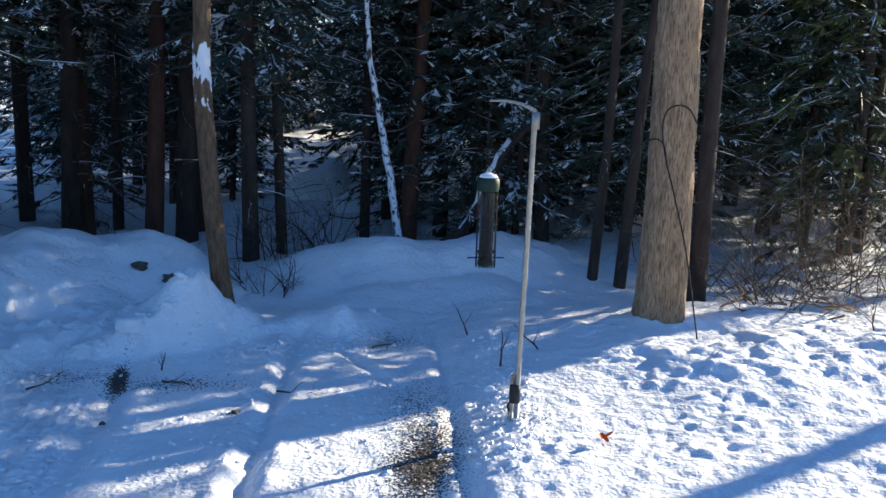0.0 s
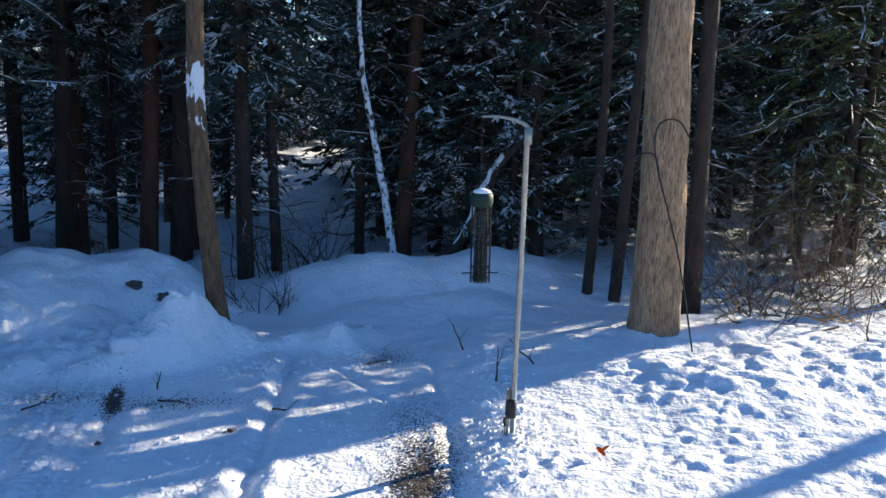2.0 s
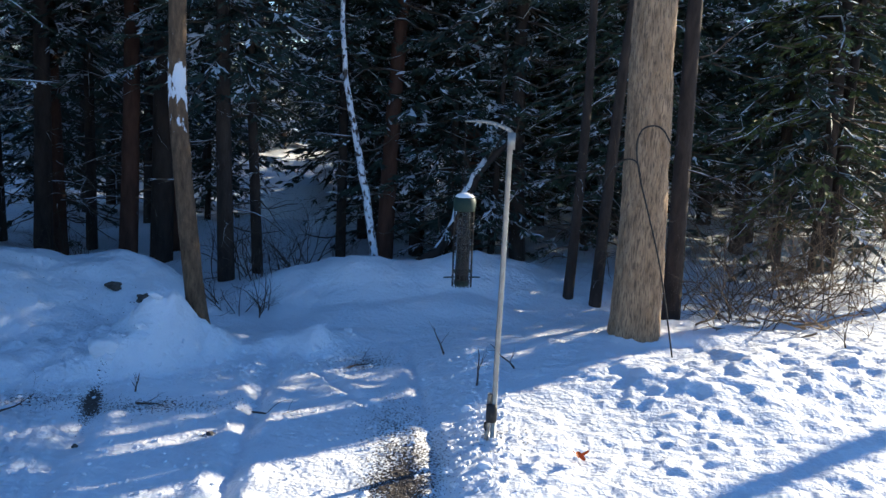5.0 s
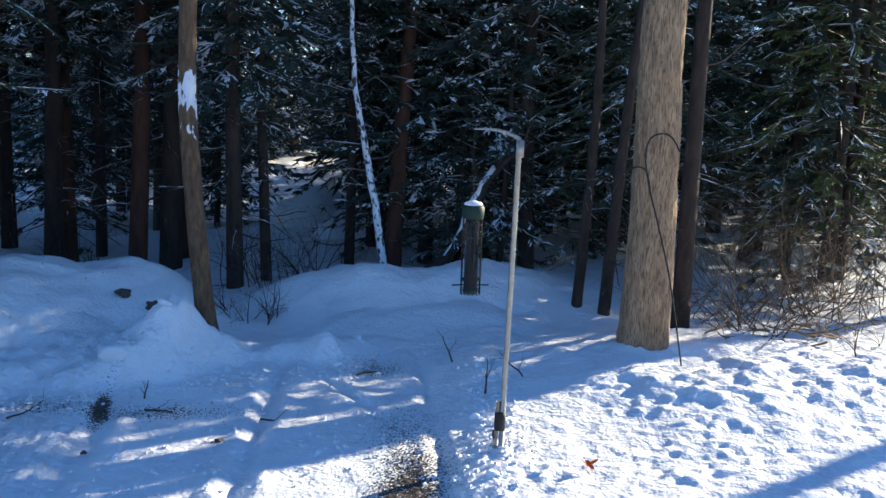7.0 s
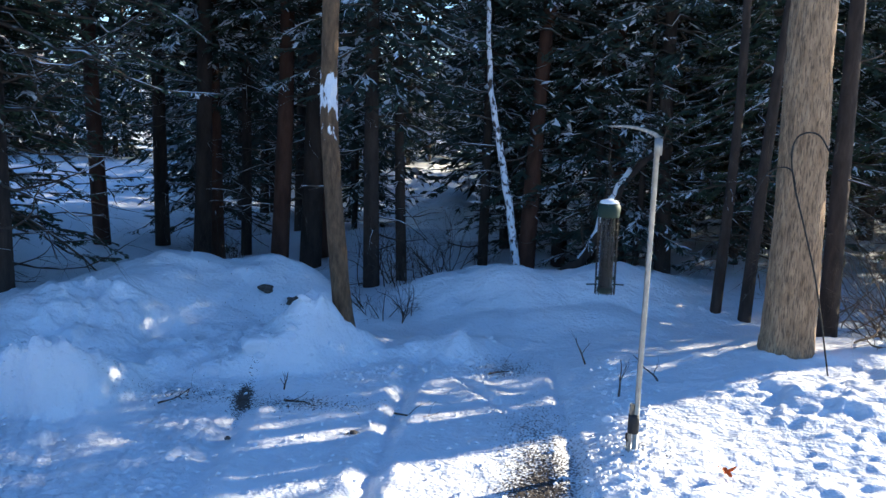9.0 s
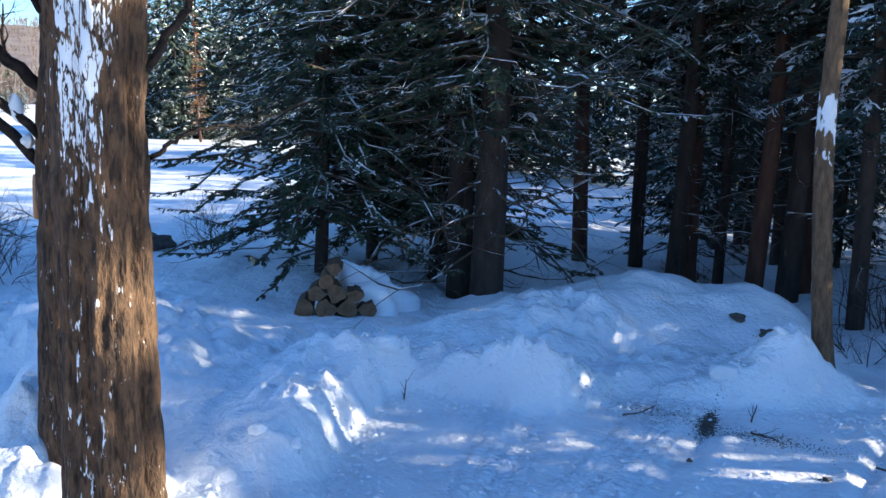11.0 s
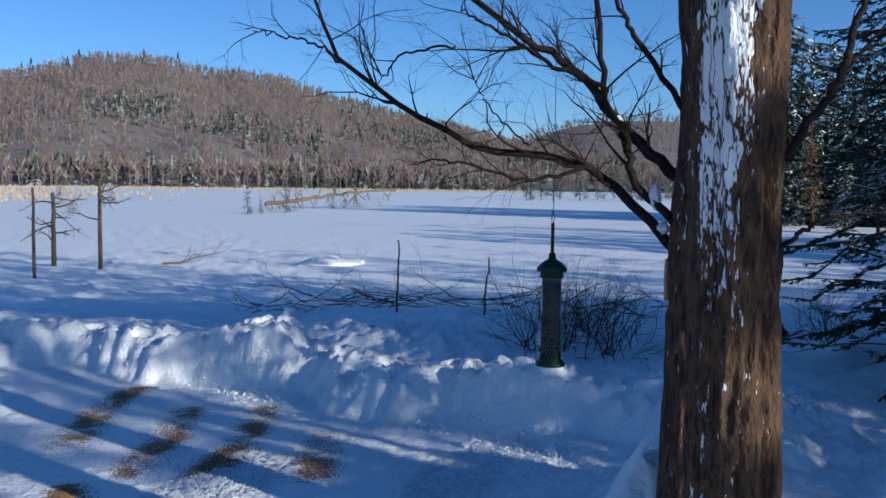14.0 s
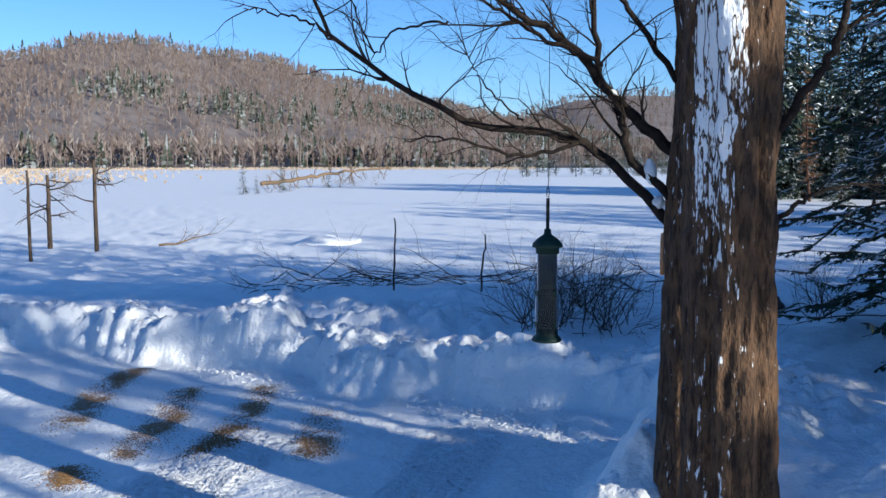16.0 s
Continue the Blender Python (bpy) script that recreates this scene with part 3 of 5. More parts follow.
def softwood(s, x, y, z, h, r):
    """A far spruce: a spire of ragged, drooping tiers."""
    m = len(x)
    face = np.stack([y, -x, np.zeros(m)], -1) / np.hypot(x, y)[:, None]
    foot = np.stack([x, y, z], -1)
    up = np.array([0, 0, 1.0])
    s.kites(foot + up * h[:, None] * 0.55, np.tile(up, (m, 1)), face, h * 0.5, h * 0.09)
    for t in np.linspace(0.08, 0.85, 8):
        for sgn in (-1, 1):
            out = face * sgn + up * r.uniform(-0.45, -0.1, (m, 1))
            s.kites(foot + up * (h * (t + 0.04))[:, None], out, np.tile(up, (m, 1)), h * 0.25 * (1.05 - t) * r.uniform(0.7, 1.25, m), h * 0.13)


def scatter_hill(line, near, top, lo, hi, count, r, shore=False):
    az = r.uniform(lo, hi, count)
    u = np.sqrt(r.uniform(0, 1, count)) if not shore else r.uniform(0, 0.06, count)
    rad = near + 2 + (top * 1.03 - near) * u
    x, y = -np.sin(np.radians(az)) * rad, np.cos(np.radians(az)) * rad
    return az, u, x, y, np.maximum(hill_height(az, rad, line, near, top), LAKE) - 0.3


def build_far_woods():
    r = np.random.default_rng(11)
    s, c = Soup(), Soup()
    az, u, x, y, z = scatter_hill(MAIN, 400, 760, 42, 130, 15000, r)
    hardwood(s, x, y, z, r.uniform(6, 10.5, len(x)), r)
    az, u, x, y, z = scatter_hill(MAIN, 400, 760, 42, 130, 2600, r, True)
    hardwood(s, x, y, z, r.uniform(5, 14, len(x)), r)
    az, u, x, y, z = scatter_hill(SECOND, 900, 1500, 32, 73, 2500, r)
    hardwood(s, x, y, z, r.uniform(11, 18, len(x)), r)
    tagged(part("bare_woods", s, HARDWOOD), "leafless grey-brown hardwoods covering the far hills", "woods", kind="stuff")
    az, u, x, y, z = scatter_hill(MAIN, 400, 760, 42, 130, 5200, r)
    patch = fbm(x * 0.012, y * 0.012, seed=71)
    keep = ((patch > 0.60) & (u < 0.5)) | ((u > 0.94) & (r.uniform(0, 1, len(u)) < 0.6)) | ((patch > 0.68) & (u < 0.9)) | ((az < 68) & (u < 0.5))
    softwood(c, x[keep], y[keep], z[keep], r.uniform(7, 14, keep.sum()), r)
    az, u, x, y, z = scatter_hill(MAIN, 400, 760, 42, 130, 230, r, True)
    softwood(c, x, y, z, r.uniform(6, 15, len(x)), r)
    tagged(part("spruce_woods", c, SOFTWOOD), "snowy far spruces along the lake and on the ridge", "woods", kind="stuff")
    g = Soup()
    az = np.concatenate([r.uniform(66, 104, 2600), 104 - np.abs(r.normal(0, 6, 1500))])
    rad = np.concatenate([r.uniform(330, 398, 2600), r.uniform(150, 330, 1500)])
    x, y = -np.sin(np.radians(az)) * rad, np.cos(np.radians(az)) * rad
    face = np.stack([y, -x, np.zeros(len(x))], -1) / rad[:, None]
    g.kites(np.stack([x, y, np.full(len(x), LAKE - 0.05)], -1), np.tile([0, 0, 1.0], (len(x), 1)) + face * r.normal(0, 0.2, (len(x), 1)), face, r.uniform(0.4, 1.1, len(x)), r.uniform(0.2, 0.6, len(x)))
    tagged(part("reeds", g, REED), "dry tan reeds standing along the far shore", "reeds", kind="stuff")


build_far_woods()
# ---------- trees ----------
def bark_trunk(path, radii, sides, seed, ridge_depth, flare=0.0, lobes=()):
    """A trunk with furrowed bark in real relief."""
    p = np.asarray(path, float)
    n = len(p)
    d = np.gradient(p, axis=0)
    d /= np.linalg.norm(d, axis=1, keepdims=True)
    u = np.cross(d, [0.0, 1.0, 0.0])
    u /= np.linalg.norm(u, axis=1, keepdims=True)
    w = np.cross(d, u)
    a = np.arange(sides) / sides * 2 * np.pi
    A, I = np.meshgrid(a, np.arange(n))
    R = np.asarray(radii, float)[:, None] * np.ones_like(A)
    arc = R.mean()
    H = p[:, 2][:, None] * np.ones_like(A)
    X, Y = np.cos(A) * arc, np.sin(A) * arc
    furrow = vnoise(X * 34, Y * 34, H * 7 + 2 * vnoise(X * 5, Y * 5, H * 3, seed=seed), seed=seed)
    fine = fbm(X * 80, Y * 80, H * 26, octaves=2, seed=seed + 3)
    wave = fbm(X * 5, Y * 5, H * 1.6, octaves=3, seed=seed + 7) - 0.44
    R = R + ridge_depth * (smooth(0.25, 0.7, furrow) - 0.6) + ridge_depth * 0.6 * (fine - 0.4) + R * 0.05 * wave
    for centre, depth, wide in lobes:
        R = R - depth * np.exp(-(np.angle(np.exp(1j * (A - radians(centre)))) / radians(wide)) ** 2)
    R = R * (1 + flare * np.exp(-(H - p[0, 2]) / 0.25))
    V = p[:, None] + u[:, None] * (np.cos(A) * R)[..., None] + w[:, None] * (np.sin(A) * R)[..., None]
    s = Soup()
    f = [(i * sides + j, i * sides + (j + 1) % sides, (i + 1) * sides + (j + 1) % sides, (i + 1) * sides + j) for i in range(n - 1) for j in range(sides)]
    s.add(V.reshape(-1, 3), f)
    return s, V


def set_field(ob, name, value):
    ob.data.attributes.new(name, "FLOAT", "POINT").data.foreach_set("value", np.asarray(value, np.float32).reshape(-1))


def limb(s, start, way, length, radius, r, depth=0, sides=5, droop=0.0, fork=0.55, kids=4):
    """A branch that wanders, tapers and forks into finer ones."""
    n = 8 if depth < 2 else 5
    way = np.asarray(way, float) / np.linalg.norm(way)
    pts, d = [np.asarray(start, float)], way.copy()
    for i in range(n - 1):
        d = d + r.normal(0, 0.16, 3) + np.array([0, 0, droop])
        d /= np.linalg.norm(d)
        pts.append(pts[-1] + d * length / (n - 1))
    rad = radius * np.linspace(1, 0.3, n)
    s.tube(pts, rad, sides if depth == 0 else 4 if depth == 1 else 3, cap=False)
    if depth < 3 and length > 0.12:
        for k in range(kids):
            i = r.integers(2, n)
            side = np.cross(d, r.normal(0, 1, 3))
            side /= np.linalg.norm(side) + 1e-9
            limb(s, pts[i], (pts[i] - pts[i - 1]) / np.linalg.norm(pts[i] - pts[i - 1]) + side * r.uniform(0.6, 1.2), length * r.uniform(0.35, fork), rad[i] * 0.6, r, depth + 1, sides, droop, fork, max(2, kids - 1))


def spruce_mesh(seed, height, reach, first, girth, dead_from, dead_to, fine=1.0, tiers=None, whorl=5, needle=None, dead_len=1.0, deadness=1.0, cheap=False, leaf=1.0):
    """Three meshes of one conifer: stem, dead lower limbs, needled crown."""
    r = np.random.default_rng(seed)
    stem, dead, crown = Soup(), Soup(), Soup()
    path = curve_path([(0, 0, -0.4), (r.normal(0, 0.05), r.normal(0, 0.05), height * 0.3), (r.normal(0, 0.1), r.normal(0, 0.1), height * 0.7), (0, 0, height)], 14)
    stem.tube(path, girth * np.linspace(1.1, 0.12, 14), 7 if cheap else 10)
    z = dead_from
    while z < dead_to:
        for k in range(r.integers(2, 5)):
            if r.uniform() > deadness:
                continue
            a = r.uniform(0, 2 * np.pi)
            ln = dead_len * r.uniform(0.4, 1.5)
            way = np.array([math.cos(a), math.sin(a), r.uniform(-0.25, 0.25)])
            limb(dead, (0, 0, z + r.uniform(-0.1, 0.1)), way, ln, 0.011 * (0.6 + ln * 0.5), r, 2 if cheap else 1, 4, -0.015, 0.6, 3)
        z += r.uniform(0.16, 0.34)
    z = first
    B, D, S, L, W = [], [], [], [], []
    while z < height * 0.97:
        u = (z - first) / (height - first)
        big = 1.0 if z < 5.5 else 2.2
        ln0 = reach * (1 - u) ** 0.75 * (0.75 + 0.25 * min(1, u * 8)) + 0.15
        for k in range(max(3, int(whorl * (1.0 if z < 5.5 else 0.75)))):
            a = r.uniform(0, 2 * np.pi)
            ln = ln0 * r.uniform(0.6, 1.15)
            t = np.linspace(0, 1, 7)
            rise = r.uniform(-0.25, 0.12)
            hx = np.array([math.cos(a), math.sin(a), 0])
            pts = np.array([0, 0, z]) + hx * (t * ln)[:, None] + np.array([0, 0, 1.0]) * (ln * (rise * t - 0.38 * t ** 1.6 + 0.16 * t ** 4))[:, None]
            pts[1:] += r.normal(0, 0.03 * ln, (6, 3))
            if not cheap:
                (dead if z < 5.5 else stem).tube(pts[:: 1 if z < 5.5 else 3], (0.012 * ln * np.linspace(1, 0.2, 7) + 0.003)[:: 1 if z < 5.5 else 3], 3, cap=False)
            m = max(4, int(ln * (26 if not cheap else 8) * fine / big))
            q = r.uniform(0.18, 1.0, m)
            at = np.stack([np.interp(q, t, pts[:, i]) for i in range(3)], -1)
            side = np.array([-math.sin(a), math.cos(a), 0])
            sgn = np.where(np.arange(m) % 2 == 0, 1.0, -1.0)[:, None]
            out = hx * r.uniform(0.4, 0.9, (m, 1)) + side * sgn * r.uniform(0.25, 0.95, (m, 1)) + np.array([0, 0, 1.0]) * r.uniform(-0.75, 0.05, (m, 1))
            out /= np.linalg.norm(out, axis=1, keepdims=True)
            size = big * (0.12 + 0.15 * (1 - q) * min(1.4, ln)) * r.uniform(0.7, 1.3, m) * (1.7 if cheap else 1.0) * leaf
            B.append(at), D.append(out), L.append(size), W.append(size * 0.17 + 0.014)
            S.append(np.cross(out, r.normal(0, 0.6, (m, 3)) + np.array([0, 0, 1.0])))
            for frac, turn_by in ((0.25, 0.9), (0.25, -0.9), (0.5, 0.8), (0.5, -0.8), (0.75, 0.6))[: (2 if cheap else 5) if z < 5.5 else (0 if cheap else 2)]:
                lat = np.cross(out, np.array([0, 0, 1.0]))
                lat /= np.linalg.norm(lat, axis=1, keepdims=True) + 1e-6
                o2 = out + lat * turn_by + np.array([0, 0, 1.0]) * r.uniform(-0.4, 0.1, (m, 1))
                o2 /= np.linalg.norm(o2, axis=1, keepdims=True)
                B.append(at + out * (size * frac)[:, None]), D.append(o2), L.append(size * 0.55 * r.uniform(0.7, 1.2, m)), W.append(size * 0.10 + 0.012)
                S.append(np.cross(o2, r.normal(0, 0.6, (m, 3)) + np.array([0, 0, 1.0])))
        z += r.uniform(0.75, 1.25) * (0.17 if z < 5.5 else 0.42) / max(0.5, fine ** 0.5) * (1.9 if cheap else 1.0)
    S = np.concatenate(S)
    S /= np.linalg.norm(S, axis=1, keepdims=True) + 1e-6
    crown.kites(np.concatenate(B), np.concatenate(D), S, np.concatenate(L), np.concatenate(W))
    return stem, dead, crown


def spruce(seed, label, bark, needle, group="", **kw):
    stem, dead, crown = spruce_mesh(seed, **kw)
    ob = thing("spruce", (0, 0, -60), label, "tree", group)
    part("trunk", stem, bark, ob)
    if dead.n:
        tagged(part("branchwork", dead, TWIG_SNOWY, ob), "bare snow-dusted lower limbs", kind="stuff")
    tagged(part("crown", crown, needle, ob, flat=True), "needled boughs with snow caught on them", kind="stuff")
    return ob


def place(ob, x, y, turn=0.0, size=1.0, lean=(0, 0), sink=0.05):
    m = pose(x, y, ground_z(x, y) - sink, lean[0], lean[1], turn)
    ob.matrix_world = m @ Matrix.Diagonal((size, size, size, 1))
    return ob


def copy_at(ob, x, y, turn=0.0, size=1.0, lean=(0, 0)):
    c = copy_thing(ob, pose(x, y, ground_z(x, y) - 0.05, lean[0], lean[1], turn))
    c.scale = (size, size, size)
    return c


WOOD = "trees of the dark spruce wood"
kinds = [
    spruce(101, "tall dark spruce with bare snow-dusted lower limbs", BARK_DARK, NEEDLE_FAR, WOOD, height=11, reach=1.7, first=3.0, girth=0.11, dead_from=0.5, dead_to=3.6, dead_len=0.8, deadness=0.6, whorl=5, fine=0.5),
    spruce(102, "tall spruce with a ruddy trunk among the dark wood", BARK_RED, NEEDLE_FAR, WOOD, height=12, reach=1.6, first=3.4, girth=0.12, dead_from=0.7, dead_to=3.8, dead_len=0.7, deadness=0.6, whorl=5, fine=0.5),
    spruce(103, "young spruce with snowy boughs down to the ground", BARK_DARK, NEEDLE_FAR, WOOD, height=7, reach=1.3, first=0.45, girth=0.07, dead_from=0.3, dead_to=0.5, whorl=5, fine=0.5),
    spruce(104, "slender spruce pole with dead twigs", BARK_DARK, NEEDLE_FAR, WOOD, height=10, reach=1.2, first=2.2, girth=0.075, dead_from=0.4, dead_to=2.8, dead_len=0.7, deadness=0.6, whorl=5, fine=0.5),
]
kinds.append(spruce(105, "slim bare conifer stem, needled only far up", BARK_DARK, NEEDLE_FAR, WOOD, height=10, reach=1.0, first=5.4, girth=0.07, dead_from=0.6, dead_to=3.0, dead_len=0.45, deadness=0.22, whorl=4, fine=0.4))
kinds.append(spruce(106, "straight dark trunk bare to a high crown", BARK_DARK, NEEDLE_FAR, WOOD, height=11, reach=1.2, first=5.8, girth=0.10, dead_from=1.2, dead_to=3.4, dead_len=0.6, deadness=0.25, whorl=4, fine=0.4))
far_kinds = [
    spruce(111, "spruce deep in the wood with snow on its boughs", BARK_DARK, NEEDLE_FAR, WOOD, height=12, reach=2.1, first=1.2, girth=0.12, dead_from=0.5, dead_to=1.2, whorl=5, fine=1.0, deadness=0.5, cheap=True),
    spruce(112, "dense spruce deep in the wood", BARK_DARK, NEEDLE_FAR, WOOD, height=13, reach=2.4, first=1.8, girth=0.13, dead_from=0.8, dead_to=2.0, whorl=5, fine=1.0, deadness=0.5, cheap=True),
    spruce(113, "young snowy spruce deep in the wood", BARK_DARK, NEEDLE_FAR, WOOD, height=8, reach=1.7, first=0.4, girth=0.08, dead_from=0.3, dead_to=0.4, whorl=5, fine=1.0, deadness=0.3, cheap=True),
]
used = set()


def put(kind, x, y, turn=0.0, size=1.0, lean=(0, 0)):
    if kind not in used:
        used.add(kind)
        return place(kind, x, y, turn, size, lean)
    return copy_at(kind, x, y, turn, size, lean)


# stems that can be told apart at the edge of the wood
for k, x, y, turn, size, lean in [
    (0, -2.27, 11.5, 20, 0.95, (0, 0)), (3, -1.95, 11.9, 70, 0.95, (0, -3)), (0, -3.32, 12.3, 130, 1.35, (0, 1)), (1, -3.42, 13.4, 200, 1.3, (0, 0)),
    (1, -3.72, 12.2, 250, 1.0, (0, -2)), (3, -4.66, 13.6, 300, 1.1, (0, 0)), (1, -4.85, 12.9, 15, 0.9, (0, -1)), (0, -4.9, 12.4, 85, 1.1, (0, 1)),
    (1, -0.35, 12.6, 45, 1.0, (0, 5)), (3, 0.15, 14.0, 170, 1.0, (0, 1)), (5, 2.8, 9.55, 95, 1.0, (0, -1)), (4, 1.86, 10.6, 210, 0.9, (0, -2)),
    (4, 2.15, 10.4, 330, 1.0, (0, 3)), (1, 0.95, 13.4, 120, 1.1, (0, 1)), (0, 1.5, 12.6, 275, 1.0, (0, 0)), (3, -1.0, 13.2, 10, 1.0, (0, 0)),
    (0, -5.9, 13.4, 40, 1.0, (0, 0)), (1, -6.6, 12.9, 160, 1.0, (0, 0)), (3, -0.75, 14.6, 200, 1.2, (0, 0)), (2, -0.55, 13.8, 10, 0.75, (0, 0)),
    (2, 0.55, 13.0, 110, 1.0, (0, 0)), (2, 1.1, 12.6, 60, 0.75, (0, 0)), (2, 2.6, 13.6, 240, 1.0, (0, 0)), (2, -5.6, 14.4, 330, 1.0, (0, 0)),
]:
    put(kinds[k], x, y, turn, size, lean)

# the deeper wood, in the north and east
r5 = np.random.default_rng(23)
SUN_FLAT = (math.sin(radians(SUN_AZ)), math.cos(radians(SUN_AZ)))


def in_gap(x, y):
    """The sun lane over the trodden snow stays open."""
    across = x * SUN_FLAT[1] - y * SUN_FLAT[0]
    return (-7.0 if x < 6 else -9.0) < across < 1.0 and x > -1


placed = []
tries = 0
while len(placed) < 112 and tries < 6000:
    tries += 1
    a = radians(r5.uniform(-62, 33))
    d = 13.5 + 31 * r5.uniform() ** 1.1
    x, y = -math.sin(a) * d, math.cos(a) * d
    deg = math.degrees(a)
    if in_gap(x, y) or (5.0 < deg < 11.5 and d < 38) or deg > 22 or (deg > 3.5 and d < (17.5 if deg > 11.5 else 30)) or deg < -29:
        continue
    if any((x - px) ** 2 + (y - py) ** 2 < (1.5 if d < 24 else 2.2) ** 2 for px, py in placed):
        continue
    placed.append((x, y))
    put(far_kinds[int(r5.integers(0, 3))], x, y, r5.uniform(0, 360), r5.uniform(0.8, 1.25))
# taller spruces added among the wood so their shade covers the near lake
for x, y in [(4, 19.6), (5, 22.5), (3, 23.5), (6.2, 26), (2, 26.5), (7.5, 22.6), (-1.5, 24.5)]:
    put(far_kinds[1], x, y, x * 70, 1.35)
# the wood closes the place far in the east and behind
for i in range(26):
    a = radians(-75 - i * 6.5 + r5.uniform(-2, 2))
    d = r5.uniform(17, 26)
    x, y = -math.sin(a) * d, math.cos(a) * d
    if not in_gap(x, y):
        put(far_kinds[i % 2], x, y, r5.uniform(0, 360), r5.uniform(0.8, 1.1))

# the thicket of dead spruce limbs and green boughs in the east
thicket = spruce(121, "spruce with brittle bare lower limbs and sunlit green boughs", BARK_DARK, NEEDLE, "spruces of the sunny edge", height=10, reach=2.0, first=1.7, girth=0.10, dead_from=0.1, dead_to=2.4, dead_len=1.3, deadness=0.6, whorl=5, fine=0.7, leaf=0.75)
place(thicket, 3.6, 14.8, 0, 1.0)
copy_at(thicket, 5.2, 13.0, 130, 0.95)
copy_at(thicket, 6.4, 13.8, 250, 1.05)
copy_at(thicket, 2.9, 12.2, 70, 0.9)
bough = spruce(122, "bushy green spruce with clumps of snow on its boughs", BARK_DARK, NEEDLE_LIT_GREEN, "spruces of the sunny edge", height=9, reach=1.9, first=0.9, girth=0.10, dead_from=0.3, dead_to=0.9, dead_len=1.1, whorl=5, fine=0.6, leaf=0.75)
place(bough, 5.5, 12.3, 200, 1.0)
copy_at(bough, 8.6, 16.4, 20, 1.0)
# four spruces out of view, added to break the sun into streaks
put(kinds[0], 24.0, 26.6, 120, 1.0)
high = spruce(123, "tall unseen spruce added for shade, bare below and needled far up", BARK_RED, NEEDLE, "spruces of the sunny edge", height=10, reach=1.5, first=4.8, girth=0.12, dead_from=4.0, dead_to=4.8, dead_len=0.8, deadness=0.5, whorl=5, fine=0.75)
place(high, 9.4, 13.1, 200, 0.95)
shade_spruce = spruce(124, "tall spruce added unseen for shade, broad crown high above bare trunk", BARK_DARK, NEEDLE, "spruces of the sunny edge", height=12, reach=2.3, first=5.4, girth=0.11, dead_from=4.6, dead_to=5.4, dead_len=0.8, deadness=0.5, whorl=5, fine=0.8)
place(shade_spruce, 10.5, 13.75, 0, 1.0)
copy_at(shade_spruce, 13.4, 12.9, 260, 1.35)
copy_at(bough, 1.9, 15.5, 120, 0.9)

# the large spruces on the west of the mound
WEST = "large spruces beside the way to the lake"
big = spruce(131, "large dark spruce with long drooping bare limbs", BARK_DARK, NEEDLE, WEST, height=13, reach=2.4, first=2.5, girth=0.19, dead_from=0.7, dead_to=3.4, dead_len=1.7, whorl=6, fine=1.15, leaf=0.5)
place(big, -5.63, 8.7, 0, 1.0)
copy_at(big, -6.15, 8.95, 140, 0.85)
skirt = spruce(132, "drooping spruce whose snowy boughs reach the ground", BARK_DARK, NEEDLE, WEST, height=9, reach=2.1, first=0.75, girth=0.085, dead_from=0.4, dead_to=0.9, dead_len=1.2, whorl=7, fine=1.35, leaf=0.48)
place(skirt, -7.75, 8.25, 40, 1.0)
copy_at(skirt, -7.3, 10.2, 200, 1.1)
copy_at(skirt, -8.4, 10.0, 280, 1.0)
copy_at(kinds[3], -6.9, 9.4, 30, 0.8)
copy_at(kinds[3], -5.95, 9.2, 200, 0.9)
for x, y, k, size, turn in [(-9.6, 12.6, 1, 1.0, 0), (-11.8, 14.5, 0, 1.1, 190), (-13.2, 17.0, 1, 1.1, 300)]:
    copy_at(far_kinds[k], x, y, turn, size)

# shore woods beside the lake, whose shadows cross the ice
r6 = np.random.default_rng(29)
shore = spruce(115, "tall dark spruce of the lake shore", BARK_DARK, NEEDLE_FAR, "spruces of the lake shore", height=17, reach=3.0, first=0.7, girth=0.15, dead_from=0.4, dead_to=0.7, whorl=7, fine=1.2, cheap=True, leaf=2.0)
place(shore, -40.0, 47.0, 0, 0.8)
for i in range(13):
    a, d = radians(3 + i * 2.9 + r6.uniform(-0.5, 0.5)), r6.uniform(46, 58)
    copy_at(shore, -math.sin(a) * d, math.cos(a) * d, r6.uniform(0, 360), r6.uniform(0.6, 0.85))
for i in range(26):
    along = r6.uniform(-0.75, 1)
    x = -26 - 34 * along + r6.uniform(-7, 7)
    y = 35 + 22 * max(along, -0.3) + 6 * (along < 0) + r6.uniform(-2, 16)
    copy_at(far_kinds[i % 3], x, y, r6.uniform(0, 360), r6.uniform(0.75, 1.25))
for i in range(34):
    a, d = radians(r6.uniform(53, 67)), r6.uniform(190, 260)
    copy_at(far_kinds[i % 3], -math.sin(a) * d, math.cos(a) * d, r6.uniform(0, 360), r6.uniform(0.5, 0.9))
sunfir = spruce(141, "small sunlit fir thick with snow at the lake's edge", BARK_DARK, NEEDLE_SUN, height=6, reach=1.5, first=0.2, girth=0.08, dead_from=0.1, dead_to=0.2, whorl=7, fine=0.5)
place(sunfir, -59.3, 52.3, 0, 1.0)
larch = spruce(142, "rust-coloured dead larch leaning beside the lake", BARK_RED, LARCH, height=9, reach=0.7, first=1.5, girth=0.09, dead_from=0.5, dead_to=1.5, whorl=5, fine=0.6)
place(larch, -66.0, 55.0, 0, 1.35, (0, -6))
